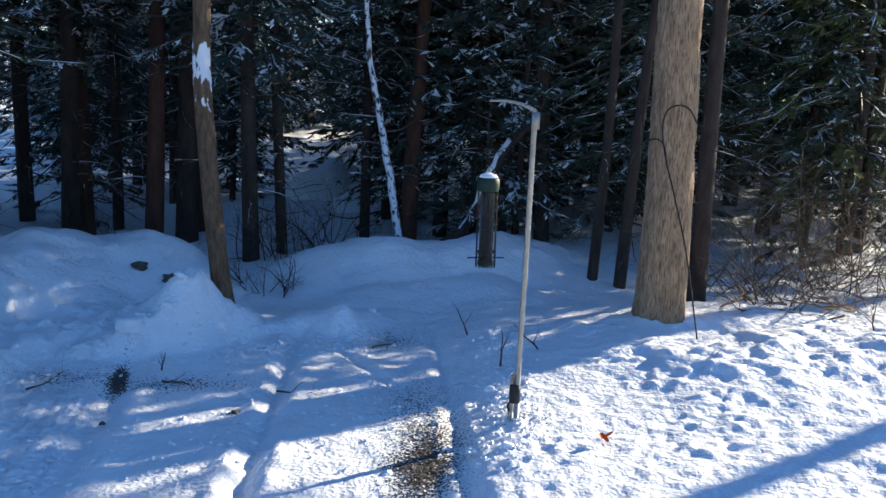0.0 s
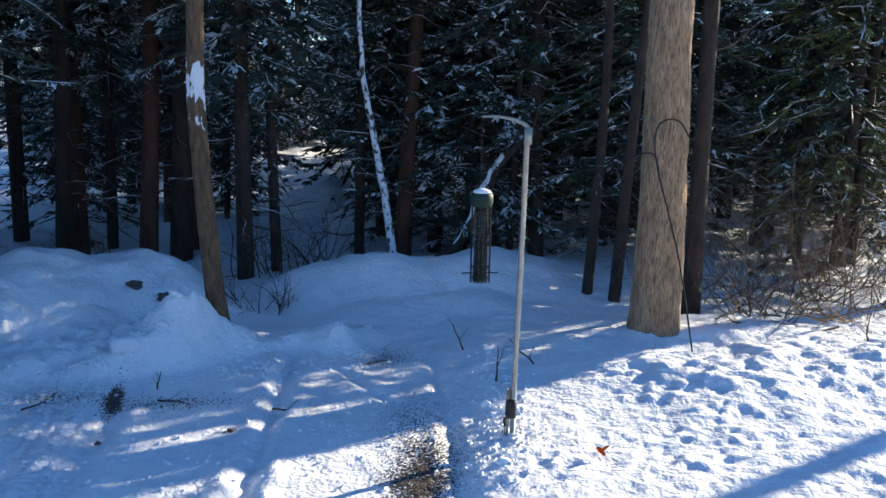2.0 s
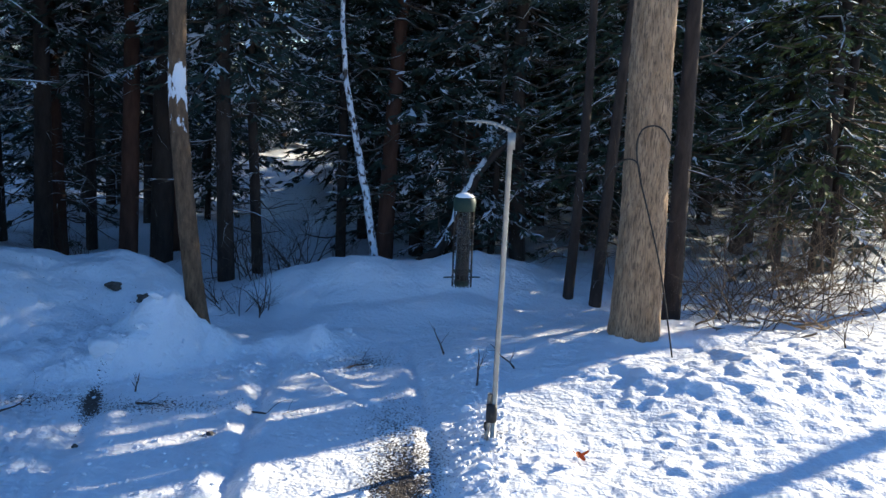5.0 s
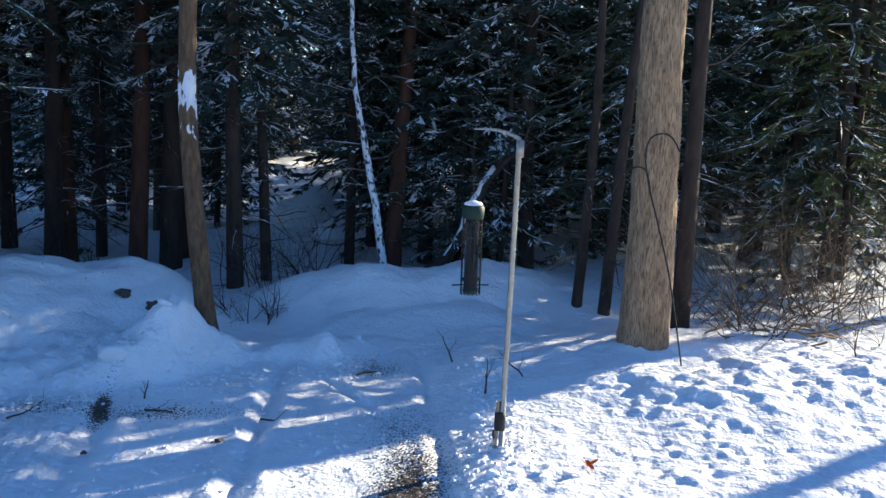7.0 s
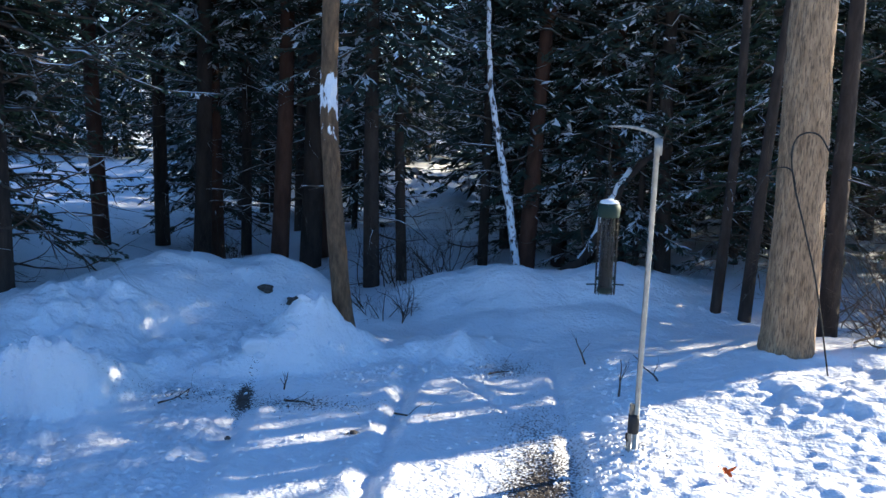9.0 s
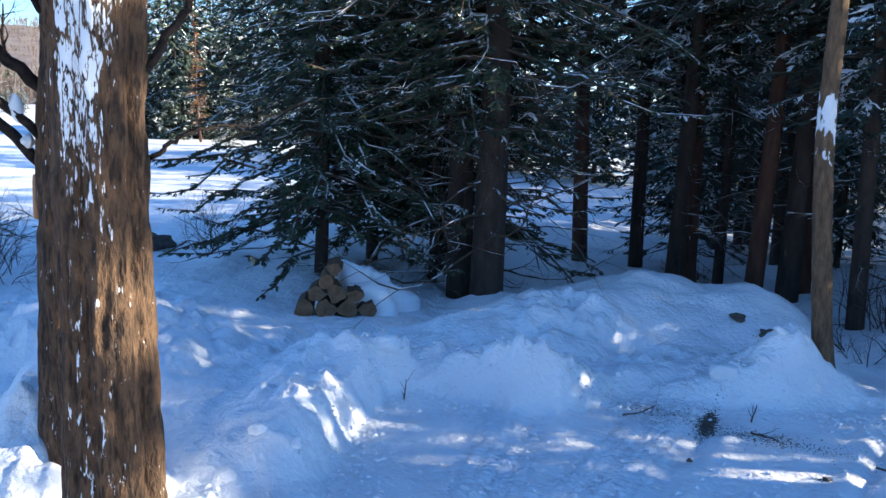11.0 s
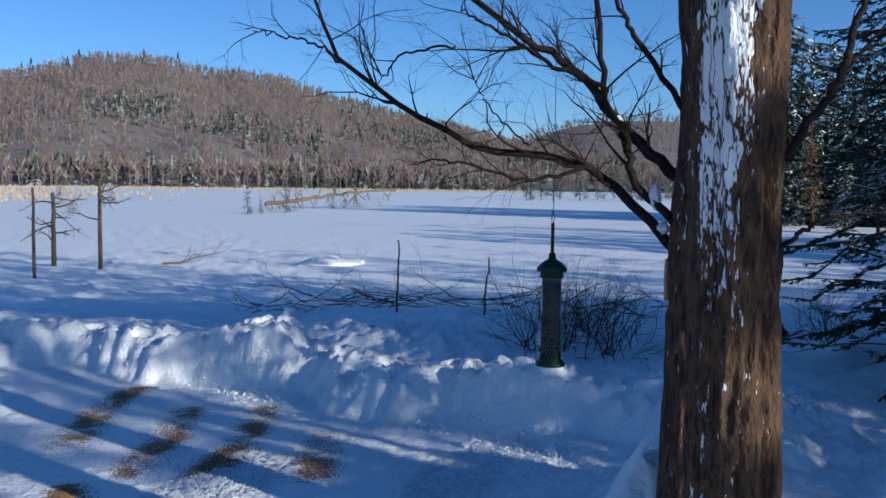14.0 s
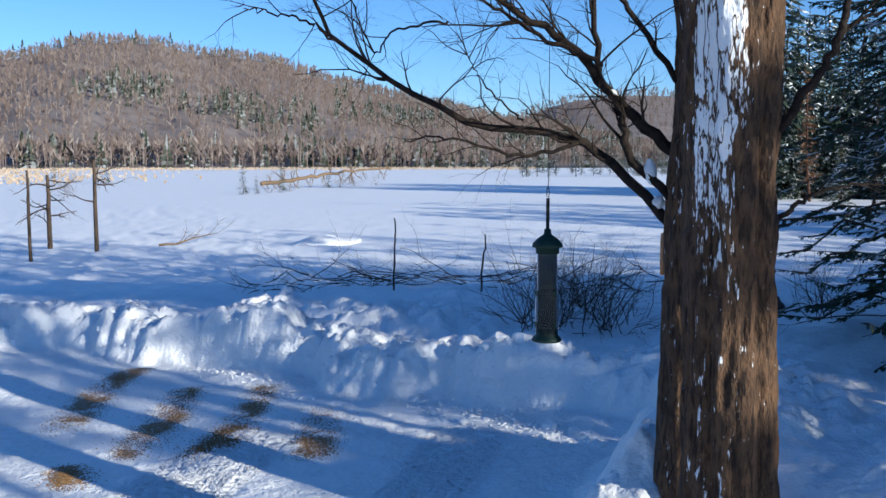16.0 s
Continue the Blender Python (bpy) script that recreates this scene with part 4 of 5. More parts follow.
for i in range(21):
    a, d = radians(42.5 + i * 0.56 + r6.uniform(-0.3, 0.3)), r6.uniform(88, 112)
    copy_at(shore, -math.sin(a) * d, math.cos(a) * d, r6.uniform(0, 360), r6.uniform(0.95, 1.35))

# ---------- the three near trees ----------
tan_tree = thing("tree", (2.18, 8.57, ground_z(2.18, 8.57) - 0.25), "big old tree with sunlit tan furrowed bark, in snow", "tree")
p1 = curve_path([(-0.01, 0, 0), (0.0, 0, 1.2), (-0.01, 0.02, 2.2), (-0.02, 0.02, 3.4), (0.1, 0.1, 6.0), (0.2, 0.1, 9.0)], 300)
s1, _ = bark_trunk(p1, np.interp(p1[:, 2], [0, 0.5, 1.6, 3.4, 9], [0.25, 0.23, 0.21, 0.19, 0.12]), 110, 5, 0.012, 0.12)
part("trunk", s1, BARK_ASH, tan_tree)
tan_limbs = Soup()
r7 = np.random.default_rng(31)
for i in range(12):
    a = r7.uniform(0, 6.28)
    limb(tan_limbs, (0.1, 0.1, r7.uniform(5.0, 8.8)), (math.cos(a), math.sin(a), 0.6), r7.uniform(1.5, 3), 0.05, r7, 0, 6, 0.0, 0.55, 4)
part("branchwork", tan_limbs, BARK_ASH, tan_tree)

slim = thing("tree", (-1.92, 8.45, ground_z(-1.92, 8.45) - 0.2), "slim leaning tree with a patch of snow plastered on it", "tree")
zs = ground_z(-1.92, 8.45) - 0.2
p2 = curve_path([(0.03, 0, 0), (-0.02, 0, 0.55 - zs), (-0.13, -0.01, 2.0 - zs), (-0.13, -0.03, 3.0 - zs), (-0.05, 0.0, 5.5), (0.1, 0.1, 8)], 240)
s2, v2 = bark_trunk(p2, np.interp(p2[:, 2], [0, 1, 3, 8], [0.092, 0.084, 0.076, 0.03]), 60, 9, 0.006, 0.15)
slim_trunk = part("trunk", s2, BARK_GREY, slim)
hz = v2[..., 2] + zs
face_cam = np.clip(-(v2[..., 1] - p2[:, 1][:, None]) / 0.075, -1, 1)
set_field(slim_trunk, "snow", 0.70 * np.exp(-((hz - 2.42) / 0.30) ** 2) * smooth(-0.2, 0.4, face_cam))
slim_limbs = Soup()
r8 = np.random.default_rng(37)
limb(slim_limbs, (-0.14, -0.02, 1.62 - zs), (-1, -0.2, 0.1), 0.28, 0.012, r8, 1, 5, 0, 0.5, 3)
for i in range(10):
    a = r8.uniform(0, 6.28)
    limb(slim_limbs, (0.0, 0.0, r8.uniform(4.2, 7.8)), (math.cos(a), math.sin(a), 0.7), r8.uniform(0.8, 1.8), 0.025, r8, 0, 5, 0.0, 0.55, 4)
part("branchwork", slim_limbs, TWIG_SNOWY, slim)

# the double maple that holds a feeder
mz = ground_z(-3.5, 2.38) - 0.2
maple = thing("maple_tree", (-3.5, 2.38, mz), "stout old maple with snow plastered on dark bark", "tree")
p3 = curve_path([(0.05, 0.0, 0), (0.0, 0.0, 0.9 - mz), (-0.02, -0.02, 2.1 - mz), (0.0, -0.04, 3.1 - mz), (0.1, -0.1, 5.5), (0.1, 0.0, 8.5)], 330)
s3, v3 = bark_trunk(p3, np.interp(p3[:, 2], [0, 0.8, 1.6 - mz, 3.2 - mz, 8.5], [0.255, 0.215, 0.194, 0.20, 0.10]), 124, 13, 0.020, 0.15, [(190, 0.04, 9), (120, 0.02, 8)])
trunk3 = part("trunk", s3, BARK_MAPLE, maple)
view = np.array([3.5, -2.38]) / math.hypot(3.5, 2.38)
left = np.array([-view[1], view[0]]) * -1.0


def plaster_field(v, centre, zbase, strength):
    rel = v[..., :2] - centre[:, None, :2]
    rel = rel / (np.linalg.norm(rel, axis=-1, keepdims=True) + 1e-9)
    h = v[..., 2] + zbase
    toward = rel @ view
    west = rel @ left
    return strength * (smooth(1.7, 2.8, h) * 0.44 + 0.16) * smooth(-0.35, 0.5, toward) * smooth(-0.55, 0.25, west + 0.15 * smooth(2.4, 3.2, h)) * smooth(1.0, 0.6, west) + 0.10 * smooth(-0.5, 0.5, toward)


set_field(trunk3, "snow", plaster_field(v3, p3, mz, 1.0))
nz = ground_z(-4.55, 2.89) - 0.3
M0 = np.array([-4.55, 2.89, nz])
behind = thing("maple_tree", tuple(M0), "rough-barked maple with long bare boughs in a snowbank", "tree")
p4 = curve_path([(0.04, -0.02, 0.0), (0.02, -0.01, 0.6), (0.0, 0.0, 2.1 - nz), (0.02, 0.0, 3.3 - nz), (-0.2, -0.3, 6.0), (-0.5, -0.6, 8.0)], 300)
s4, v4 = bark_trunk(p4, np.interp(p4[:, 2], [0, 1, 2.2 - nz, 3.3 - nz, 8.0], [0.22, 0.195, 0.178, 0.168, 0.06]), 80, 17, 0.016, 0.1)
trunk4 = part("trunk", s4, BARK_MAPLE, behind)
set_field(trunk4, "snow", plaster_field(v4, p4, nz, 0.45))
boughs = Soup()
r9 = np.random.default_rng(41)
EYE0 = np.array([-0.09, -0.09, 2.42])


def bough_path(points, r0, r1, twigs, seed, long=0.5, grow=1.2):
    points, r0, r1, long = EYE0 + grow * (np.array(points) - EYE0), r0 * grow, r1 * grow, long * grow
    rr = np.random.default_rng(seed)
    q = curve_path(points - M0, 26, 0.008, seed)
    rad = np.linspace(r0, r1, 26)
    boughs.tube(q, rad, 8, cap=False)
    for k in range(twigs):
        i = int(rr.integers(6, 26))
        d = q[min(i + 1, 25)] - q[i - 1]
        d /= np.linalg.norm(d)
        side = np.cross(d, rr.normal(0, 1, 3))
        side /= np.linalg.norm(side)
        side[2] = abs(side[2]) * (1 if rr.uniform() < 0.75 else -0.6)
        limb(boughs, q[i], d * 0.8 + side * rr.uniform(0.5, 1.1), long * rr.uniform(0.35, 1.0), max(0.0035, rad[i] * 0.4), rr, 1, 4, 0.02, 0.62, 5)


bough_path([(-3.80, 2.42, 2.0), (-3.93, 2.26, 2.17), (-4.06, 2.05, 2.42), (-4.12, 1.85, 2.54), (-4.2, 1.45, 2.58), (-4.24, 1.08, 2.76), (-4.22, 0.78, 2.96), (-4.24, 0.66, 3.18), (-4.24, 0.60, 3.45)], 0.0281, 0.0040, 20, 61)
bough_path([(-4.22, 0.78, 2.95), (-4.22, 0.66, 3.02), (-4.25, 0.5, 3.06), (-4.25, 0.40, 3.07)], 0.0070, 0.0024, 5, 62, 0.3)
bough_path([(-4.10, 1.95, 2.50), (-4.16, 1.66, 2.44), (-4.2, 1.3, 2.52), (-4.22, 1.1, 2.5)], 0.0109, 0.0024, 8, 63, 0.4)
bough_path([(-3.80, 2.42, 2.36), (-3.9, 2.26, 2.5), (-4.0, 2.08, 2.68), (-4.05, 1.85, 2.93), (-4.07, 1.6, 3.08), (-4.15, 1.2, 3.35), (-4.3, 0.7, 3.6)], 0.0328, 0.0080, 18, 64)
bough_path([(-3.80, 2.42, 2.1), (-3.95, 2.12, 2.42), (-3.98, 2.08, 2.62), (-4.02, 1.98, 2.82), (-4.0, 1.96, 3.0), (-4.02, 1.9, 3.4)], 0.0234, 0.0112, 12, 65)
bough_path([(-3.98, 1.98, 2.86), (-4.05, 1.75, 2.96), (-4.1, 1.5, 3.1), (-4.12, 1.3, 3.2)], 0.0140, 0.0048, 12, 66)
bough_path([(-3.80, 2.42, 2.6), (-3.95, 2.14, 3.05), (-4.0, 2.0, 3.3), (-4.1, 1.7, 3.7)], 0.0172, 0.0064, 8, 67)
bough_path([(-4.2, 1.3, 3.05), (-4.2, 1.05, 3.0), (-4.2, 0.95, 2.9), (-4.22, 0.85, 3.15)], 0.0062, 0.0024, 8, 70, 0.45)
bough_path([(-4.16, 1.66, 2.60), (-4.2, 1.5, 2.75), (-4.2, 1.4, 2.9)], 0.0055, 0.0024, 6, 71, 0.4)
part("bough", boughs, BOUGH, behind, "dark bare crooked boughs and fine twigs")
boughs = Soup()
NEAR0, M0 = M0, np.array([-3.5, 2.38, mz])
bough_path([(-3.42, 2.46, 2.5), (-3.26, 2.62, 2.82), (-3.22, 2.68, 3.05), (-3.2, 2.8, 3.4)], 0.0218, 0.0112, 5, 68, 0.5, 1.0)
bough_path([(-3.24, 2.66, 2.95), (-3.15, 2.85, 3.02), (-3.05, 3.1, 2.98)], 0.0094, 0.0032, 4, 69, 0.3, 1.0)
bough_path([(-3.7, 2.75, 2.15), (-3.72, 3.05, 2.28), (-3.7, 3.4, 2.30)], 0.0140, 0.0032, 6, 72, 0.4, 1.0)
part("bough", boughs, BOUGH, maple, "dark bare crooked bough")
M0 = NEAR0
for c, sz in [((-3.915, 2.20, 2.36), (0.028, 0.034, 0.08)), ((-3.90, 2.24, 2.22), (0.032, 0.034, 0.032)), ((-4.0, 2.04, 2.72), (0.03, 0.03, 0.02))]:
    s = Soup()
    s.lathe([(0.001, -1), (0.5, -0.85), (0.9, -0.4), (1, 0.1), (0.7, 0.7), (0.3, 0.95), (0.001, 1)], 14)
    v = s.v[0] * np.array(sz)
    s.v[0] = v + 0.05 * (np.stack([fbm(v[:, 0] * 28 + k * 9, v[:, 1] * 28, v[:, 2] * 28, seed=5) for k in range(3)], -1) - 0.45) + EYE0 + 1.2 * (np.array(c) - EYE0) - M0
    part("snow_clump", s, SNOW, behind, "clump of snow in the fork")

# leaning stem coated in snow, and an arched fallen stem
WHITE_BARK = mat("snow_coated_bark", (0.72, 0.74, 0.78), 0.7, second=(0.84, 0.85, 0.88), scale=14, bump=0.5)
wb = WHITE_BARK.node_tree
mix_in(WHITE_BARK, (0.06, 0.045, 0.035), ramp(wb, noise_out(wb, 22, 5, (1, 1, 0.5)), 0.52, 0.60))
z5 = ground_z(-0.43, 11.87)
lean_tree = thing("dead_tree", (-0.43, 11.87, z5), "thin leaning dead stem coated white with snow", "tree")
s = Soup()
p5 = curve_path([(0.05, 0, -0.3), (0, 0, 0.0), (-0.16, 0, 1.1), (-0.36, 0, 2.1), (-0.47, 0, 3.1), (-0.5, 0, 5.0)], 30, 0.006, 3)
s.tube(p5, np.linspace(0.066, 0.02, 30), 9)
part("trunk", s, WHITE_BARK, lean_tree)
s = Soup()
for h, a, ln in [(2.0, 180, 0.75), (1.7, 190, 0.85), (1.35, 170, 0.5), (1.5, 10, 0.6), (2.3, 185, 0.5), (1.1, 200, 0.4), (0.9, 0, 0.3)]:
    i = int(np.argmin(abs(p5[:, 2] - h)))
    limb(s, p5[i], (math.cos(radians(a)), math.sin(radians(a)) * 0.5, 0.15), ln, 0.013, r9, 1, 4, -0.01, 0.5, 3)
part("branchwork", s, TWIG_SNOWY, lean_tree)
z6 = ground_z(0.05, 12.0)
arch = thing("fallen_tree", (0.05, 12.0, z6), "dark bent stem arching out of the snow, snow on top", "tree")
s = Soup()
p6 = curve_path([(-0.15, 0, -0.2), (0.05, 0.0, 0.05), (0.35, 0, 0.28), (0.62, 0.0, 0.85), (0.85, -0.1, 1.35), (1.3, -0.3, 1.8)], 24, 0.01, 4)
s.tube(p6, np.linspace(0.085, 0.035, 24), 9)
part("trunk", s, BARK_DARK, arch)
s = Soup()
s.tube(p6[9:20] + np.array([-0.02, -0.01, 0.04]) + r9.normal(0, 0.007, (11, 3)), 0.026 + 0.02 * r9.uniform(0, 1, 11), 7)
part("snow_cap", s, SNOW, arch, "ridge of snow along the stem")
s = Soup()
for i in (10, 13, 16, 19, 22):
    limb(s, p6[i], (-0.3 + 0.2 * (i % 3), -0.2, 0.9), 0.6, 0.012, r9, 1, 4, 0.02, 0.6, 4)
part("branchwork", s, TWIG_SNOWY, arch)
# ---------- feeders and their poles ----------
px, py = 0.64, 6.18
pz = ground_z(px, py)
pole = thing("feeder_pole", (px, py, pz), "aluminium pole with a curved arm, taped to a stake", "pole")
top = 2.23 - pz
s = Soup()
s.tube([(0, 0, -0.2), (0.006, 0, 0.5), (0.02, 0, 1.3), (0.03, 0, top)], 0.0185, 16)
part("tube", s, ALU, pole)
s = Soup()
arm_path = curve_path([(0.045, 0, top - 0.02), (0.02, 0, top + 0.035), (-0.08, 0.0, top + 0.075), (-0.18, 0, top + 0.088), (-0.27, 0, top + 0.085)], 16)
for i in range(15):
    a, b = arm_path[i], arm_path[i + 1]
    d = Vector(b - a)
    wide, tall = 0.034 - 0.0008 * i, 0.034 - 0.0016 * i
    q = d.to_track_quat("X", "Z").to_matrix()
    s.box((a + b) / 2, (d.length + 0.004, wide, tall), q)
part("arm", s, ALU, pole, "flattened curved arm")
s = Soup()
s.box((0.036, 0, top - 0.035), (0.05, 0.044, 0.11))
part("bracket", s, ALU, pole)
s = Soup()
s.tube([(-0.05, 0.012, -0.2), (-0.042, 0.006, 0.0), (-0.028, 0.0, 0.33)], 0.0165, 14)
part("stake", s, ALU, pole, "short hollow aluminium stake")
s = Soup()
s.lathe([(0.020, 0.12), (0.037, 0.125), (0.039, 0.19), (0.037, 0.255), (0.020, 0.26)], 18, (-0.013, 0, 0))
s.v[0][:, 1] *= 0.72
part("tape", s, TAPE, pole, "black tape wrapping")
s = Soup()
s.tube([(-0.055, -0.018, 0.13), (-0.06, -0.02, 0.10), (-0.05, -0.022, 0.07)], 0.008, 6)
part("tape_end", s, TAPE, pole, "loose end of tape")
wx = -0.265
s = Soup()
s.tube([(wx, 0, top + 0.08), (wx - 0.002, 0, top - 0.2), (wx + 0.01, 0, 1.86 - pz)], 0.0022, 5)
part("wire", s, IRON, pole)


def tube_feeder(at, label, drop, cage):
    """A tube feeder that hangs from its point of suspension; drop: the length of its hanger."""
    f = thing("bird_feeder", at, label, "bird feeder", "bird feeders")
    z0 = -drop
    R = 0.047
    s = Soup()
    s.lathe([(0.001, z0 + 0.035), (0.05, z0 + 0.032), (0.066, z0 + 0.026), (0.074, z0 + 0.012), (0.076, z0 - 0.015), (0.07, z0 - 0.06), (0.066, z0 - 0.065), (0.001, z0 - 0.065)] if cage else
            [(0.001, z0 + 0.06), (0.016, z0 + 0.055), (0.018, z0 + 0.03), (0.042, z0 + 0.015), (0.070, z0 - 0.012), (0.072, z0 - 0.03), (0.055, z0 - 0.034), (0.055, z0 - 0.06), (0.001, z0 - 0.06)], 28)
    part("cap", s, GREEN, f, "dark green domed cap")
    body = 0.50 if cage else 0.40
    s = Soup()
    s.lathe([(R, z0 - 0.05), (R, z0 - 0.06 - body), (R - 0.003, z0 - 0.06 - body), (R - 0.003, z0 - 0.05)], 28)
    ob = part("tube", s, CLEAR, f, "clear plastic seed tube")
    ob.visible_shadow = False
    s = Soup()
    low = z0 - 0.05 - body
    fill = low + body * (0.62 if cage else 0.55)
    s.lathe([(0.001, fill + 0.02), (R * 0.6, fill + 0.012), (R - 0.005, fill), (R - 0.005, low), (0.001, low)], 24)
    part("seed", s, SEED, f, "sunflower seed filling the tube")
    s = Soup()
    s.lathe([(0.001, low + 0.015), (0.05, low + 0.015), (0.054, low), (0.05, low - 0.02), (0.001, low - 0.022)] if cage else
            [(0.05, low + 0.03), (0.053, low + 0.0), (0.066, low - 0.012), (0.072, low - 0.022), (0.068, low - 0.03), (0.001, low - 0.03)], 28)
    part("base", s, GREEN, f)
    if cage:
        s = Soup()
        for k in range(14):
            a = k / 14 * 2 * math.pi
            s.tube([(0.066 * math.cos(a), 0.066 * math.sin(a), z0 - 0.05), (0.066 * math.cos(a), 0.066 * math.sin(a), low - 0.03)], 0.0024, 4)
        for k in range(13):
            zz = z0 - 0.06 - k * (body + 0.01) / 12
            q = [(0.066 * math.cos(a), 0.066 * math.sin(a), zz) for a in np.linspace(0, 2 * math.pi, 25)]
            s.tube(q, 0.002, 4)
        part("cage", s, IRON, f, "wire squirrel cage")
        for a in (8, 188):
            s = Soup()
            c, d = math.cos(radians(a)), math.sin(radians(a))
            s.tube([(0.05 * c, 0.05 * d, low + 0.035), (0.125 * c, 0.125 * d, low + 0.033)], 0.005, 8)
            part("perch", s, GREEN, f)
            s = Soup()
            s.lathe([(0.001, -0.012), (0.012, -0.01), (0.013, 0.01), (0.001, 0.012)], 10, (0.05 * c, 0.05 * d, low + 0.075))
            part("port", s, GREEN, f)
        s = Soup()
        s.lathe([(0.001, z0 + 0.052), (0.03, z0 + 0.050), (0.055, z0 + 0.040), (0.064, z0 + 0.026), (0.04, z0 + 0.028), (0.001, z0 + 0.03)], 20)
        s.v[0][:, 2] += 0.012 * (fbm(s.v[0][:, 0] * 40, s.v[0][:, 1] * 40, seed=8) - 0.4)
        part("snow_cap", s, SNOW, f, "little cap of snow")
        s = Soup()
        s.tube([(0.05, 0, z0 - 0.0), (0.035, 0, z0 + 0.07), (0.0, 0, z0 + 0.11), (-0.035, 0, z0 + 0.07), (-0.05, 0, z0)], 0.0025, 5)
        s.tube([(0, 0, z0 + 0.105), (0, 0, 0)], 0.002, 5)
        part("hanger", s, IRON, f)
    else:
        for zz in (low + 0.05, low + 0.2):
            for a in (20, 140, 260):
                s = Soup()
                c, d = math.cos(radians(a)), math.sin(radians(a))
                s.lathe([(0.001, -0.014), (0.012, -0.012), (0.014, 0.012), (0.001, 0.014)], 10, (0.047 * c, 0.047 * d, zz))
                part("port", s, GREEN, f)
        s = Soup()
        s.lathe([(0.054, low + 0.21), (0.056, low + 0.2), (0.056, low + 0.02), (0.054, low + 0.01)], 24)
        part("shroud", s, CLEAR, f)
        s = Soup()
        s.tube([(0, 0, z0 + 0.05), (0, 0, z0 + 0.20)], 0.0085, 10)
        part("hanger_rod", s, IRON, f, "black hanger rod")
        s = Soup()
        q = [(0.013 * math.cos(a), 0, z0 + 0.225 + 0.028 * math.sin(a)) for a in np.linspace(-1.5, 3.9, 12)]
        s.tube(q, 0.0022, 5)
        s.tube([(0.0, 0, z0 + 0.253), (0.008, 0, z0 + 0.29), (0.0, 0, z0 + 0.33), (-0.004, 0, z0 + 0.30)], 0.002, 5)
        part("hook", s, IRON, f)
        s = Soup()
        s.tube([(0, 0, z0 + 0.32), (0.004, 0, z0 + 0.6), (0, 0, 0)], 0.0016, 5)
        part("wire", s, IRON, f, "thin hanging wire")
    return f


tube_feeder((px + wx + 0.01, py, 2.04), "clear tube feeder in a wire cage, snow on cap", 0.25, True)
tube_feeder((-4.09, 1.76, 3.2), "half-full clear tube feeder with a dark green domed cap", 1.16, False)

hz = ground_z(2.38, 8.0)
crook = thing("garden_hook", (2.38, 8.0, hz), "thin black double shepherd's hook leaning against the tan tree", "garden hook")
H0 = np.array([2.38, 8.0, hz])
s = Soup()
main = curve_path(np.array([(2.40, 8.0, hz - 0.05), (2.25, 8.06, 0.95), (2.12, 8.12, 1.45), (2.03, 8.18, 1.78), (1.985, 8.2, 2.05), (2.02, 8.2, 2.20), (2.12, 8.2, 2.245), (2.21, 8.2, 2.21), (2.28, 8.2, 2.10)]) - H0, 50)
s.tube(main, 0.0075, 8)
part("stem", s, IRON, crook)
s = Soup()
s.tube(curve_path(np.array([(2.28, 8.2, 2.10), (2.31, 8.2, 2.075), (2.34, 8.2, 2.09), (2.345, 8.2, 2.17)]) - H0, 12), 0.006, 8)
part("hook_tip", s, IRON, crook)
s = Soup()
s.tube(curve_path(np.array([(2.03, 8.17, 1.80), (1.99, 8.17, 1.92), (1.91, 8.17, 1.95), (1.80, 8.17, 1.90), (1.74, 8.17, 1.80), (1.71, 8.17, 1.72), (1.68, 8.17, 1.74), (1.66, 8.17, 1.80)]) - H0, 24), 0.0065, 8)
part("side_hook", s, IRON, crook)

s = Soup()
s.lathe([(0.001, -0.10), (0.045, -0.095), (0.05, -0.06), (0.05, 0.06), (0.04, 0.10), (0.001, 0.105)], 16)
s.v[0][:, 1] *= 0.35
board = part("wooden_plaque", s, WOOD_TAN)
board.matrix_world = pose(-4.73, 2.785, 1.88, 0, 0, -35) @ Matrix.Diagonal((1.2, 1.2, 1.2, 1))
tagged(board, "rounded tan wooden board fixed to the maple's bark", "wooden board")

# ---------- stakes, posts and dead trees by the lake ----------
r10 = np.random.default_rng(43)


def stake(x, y, h, radius, lean, label, twigs=0, name="stake", group="thin stakes in the snow"):
    z = ground_z(x, y)
    t = thing(name, (x, y, z), label, "stake" if name == "stake" else "dead tree", group)
    s = Soup()
    q = curve_path([(0, 0, -0.3), (0.2 * lean, 0, h * 0.45), (lean * 0.9, 0.02, h * 0.8), (lean, 0, h)], 16, 0.006 * min(1, h), int(x * 10) % 97)
    s.tube(q, np.linspace(radius, radius * 0.6, 16), 8)
    part("stem", s, TWIG, t)
    if twigs:
        s = Soup()
        for k in range(twigs):
            i = int(r10.integers(4, 15))
            a = r10.uniform(0, 6.28)
            limb(s, q[i], (math.cos(a) * 0.3, math.sin(a), r10.uniform(-0.3, 0.3)), r10.uniform(0.6, 1.5), 0.032, r10, 1, 4, 0, 0.5, 3)
        part("branchwork", s, TWIG, t)
    return t


stake(-17.75, 4.75, 1.42, 0.022, 0.05, "thin dark stake standing in the snow by the brush")
stake(-14.8, 5.48, 1.02, 0.02, 0.15, "thin crooked stake standing in the snow")
DEAD = "dead stems by the lake"
stake(-35.3, -3.6, 3.2, 0.065, 0.1, "dark dead stem standing on the shore", 0, "dead_tree", DEAD)
stake(-39.5, -3.3, 2.9, 0.10, 0.0, "grey dead trunk with bare limbs on the shore", 12, "dead_tree", DEAD)
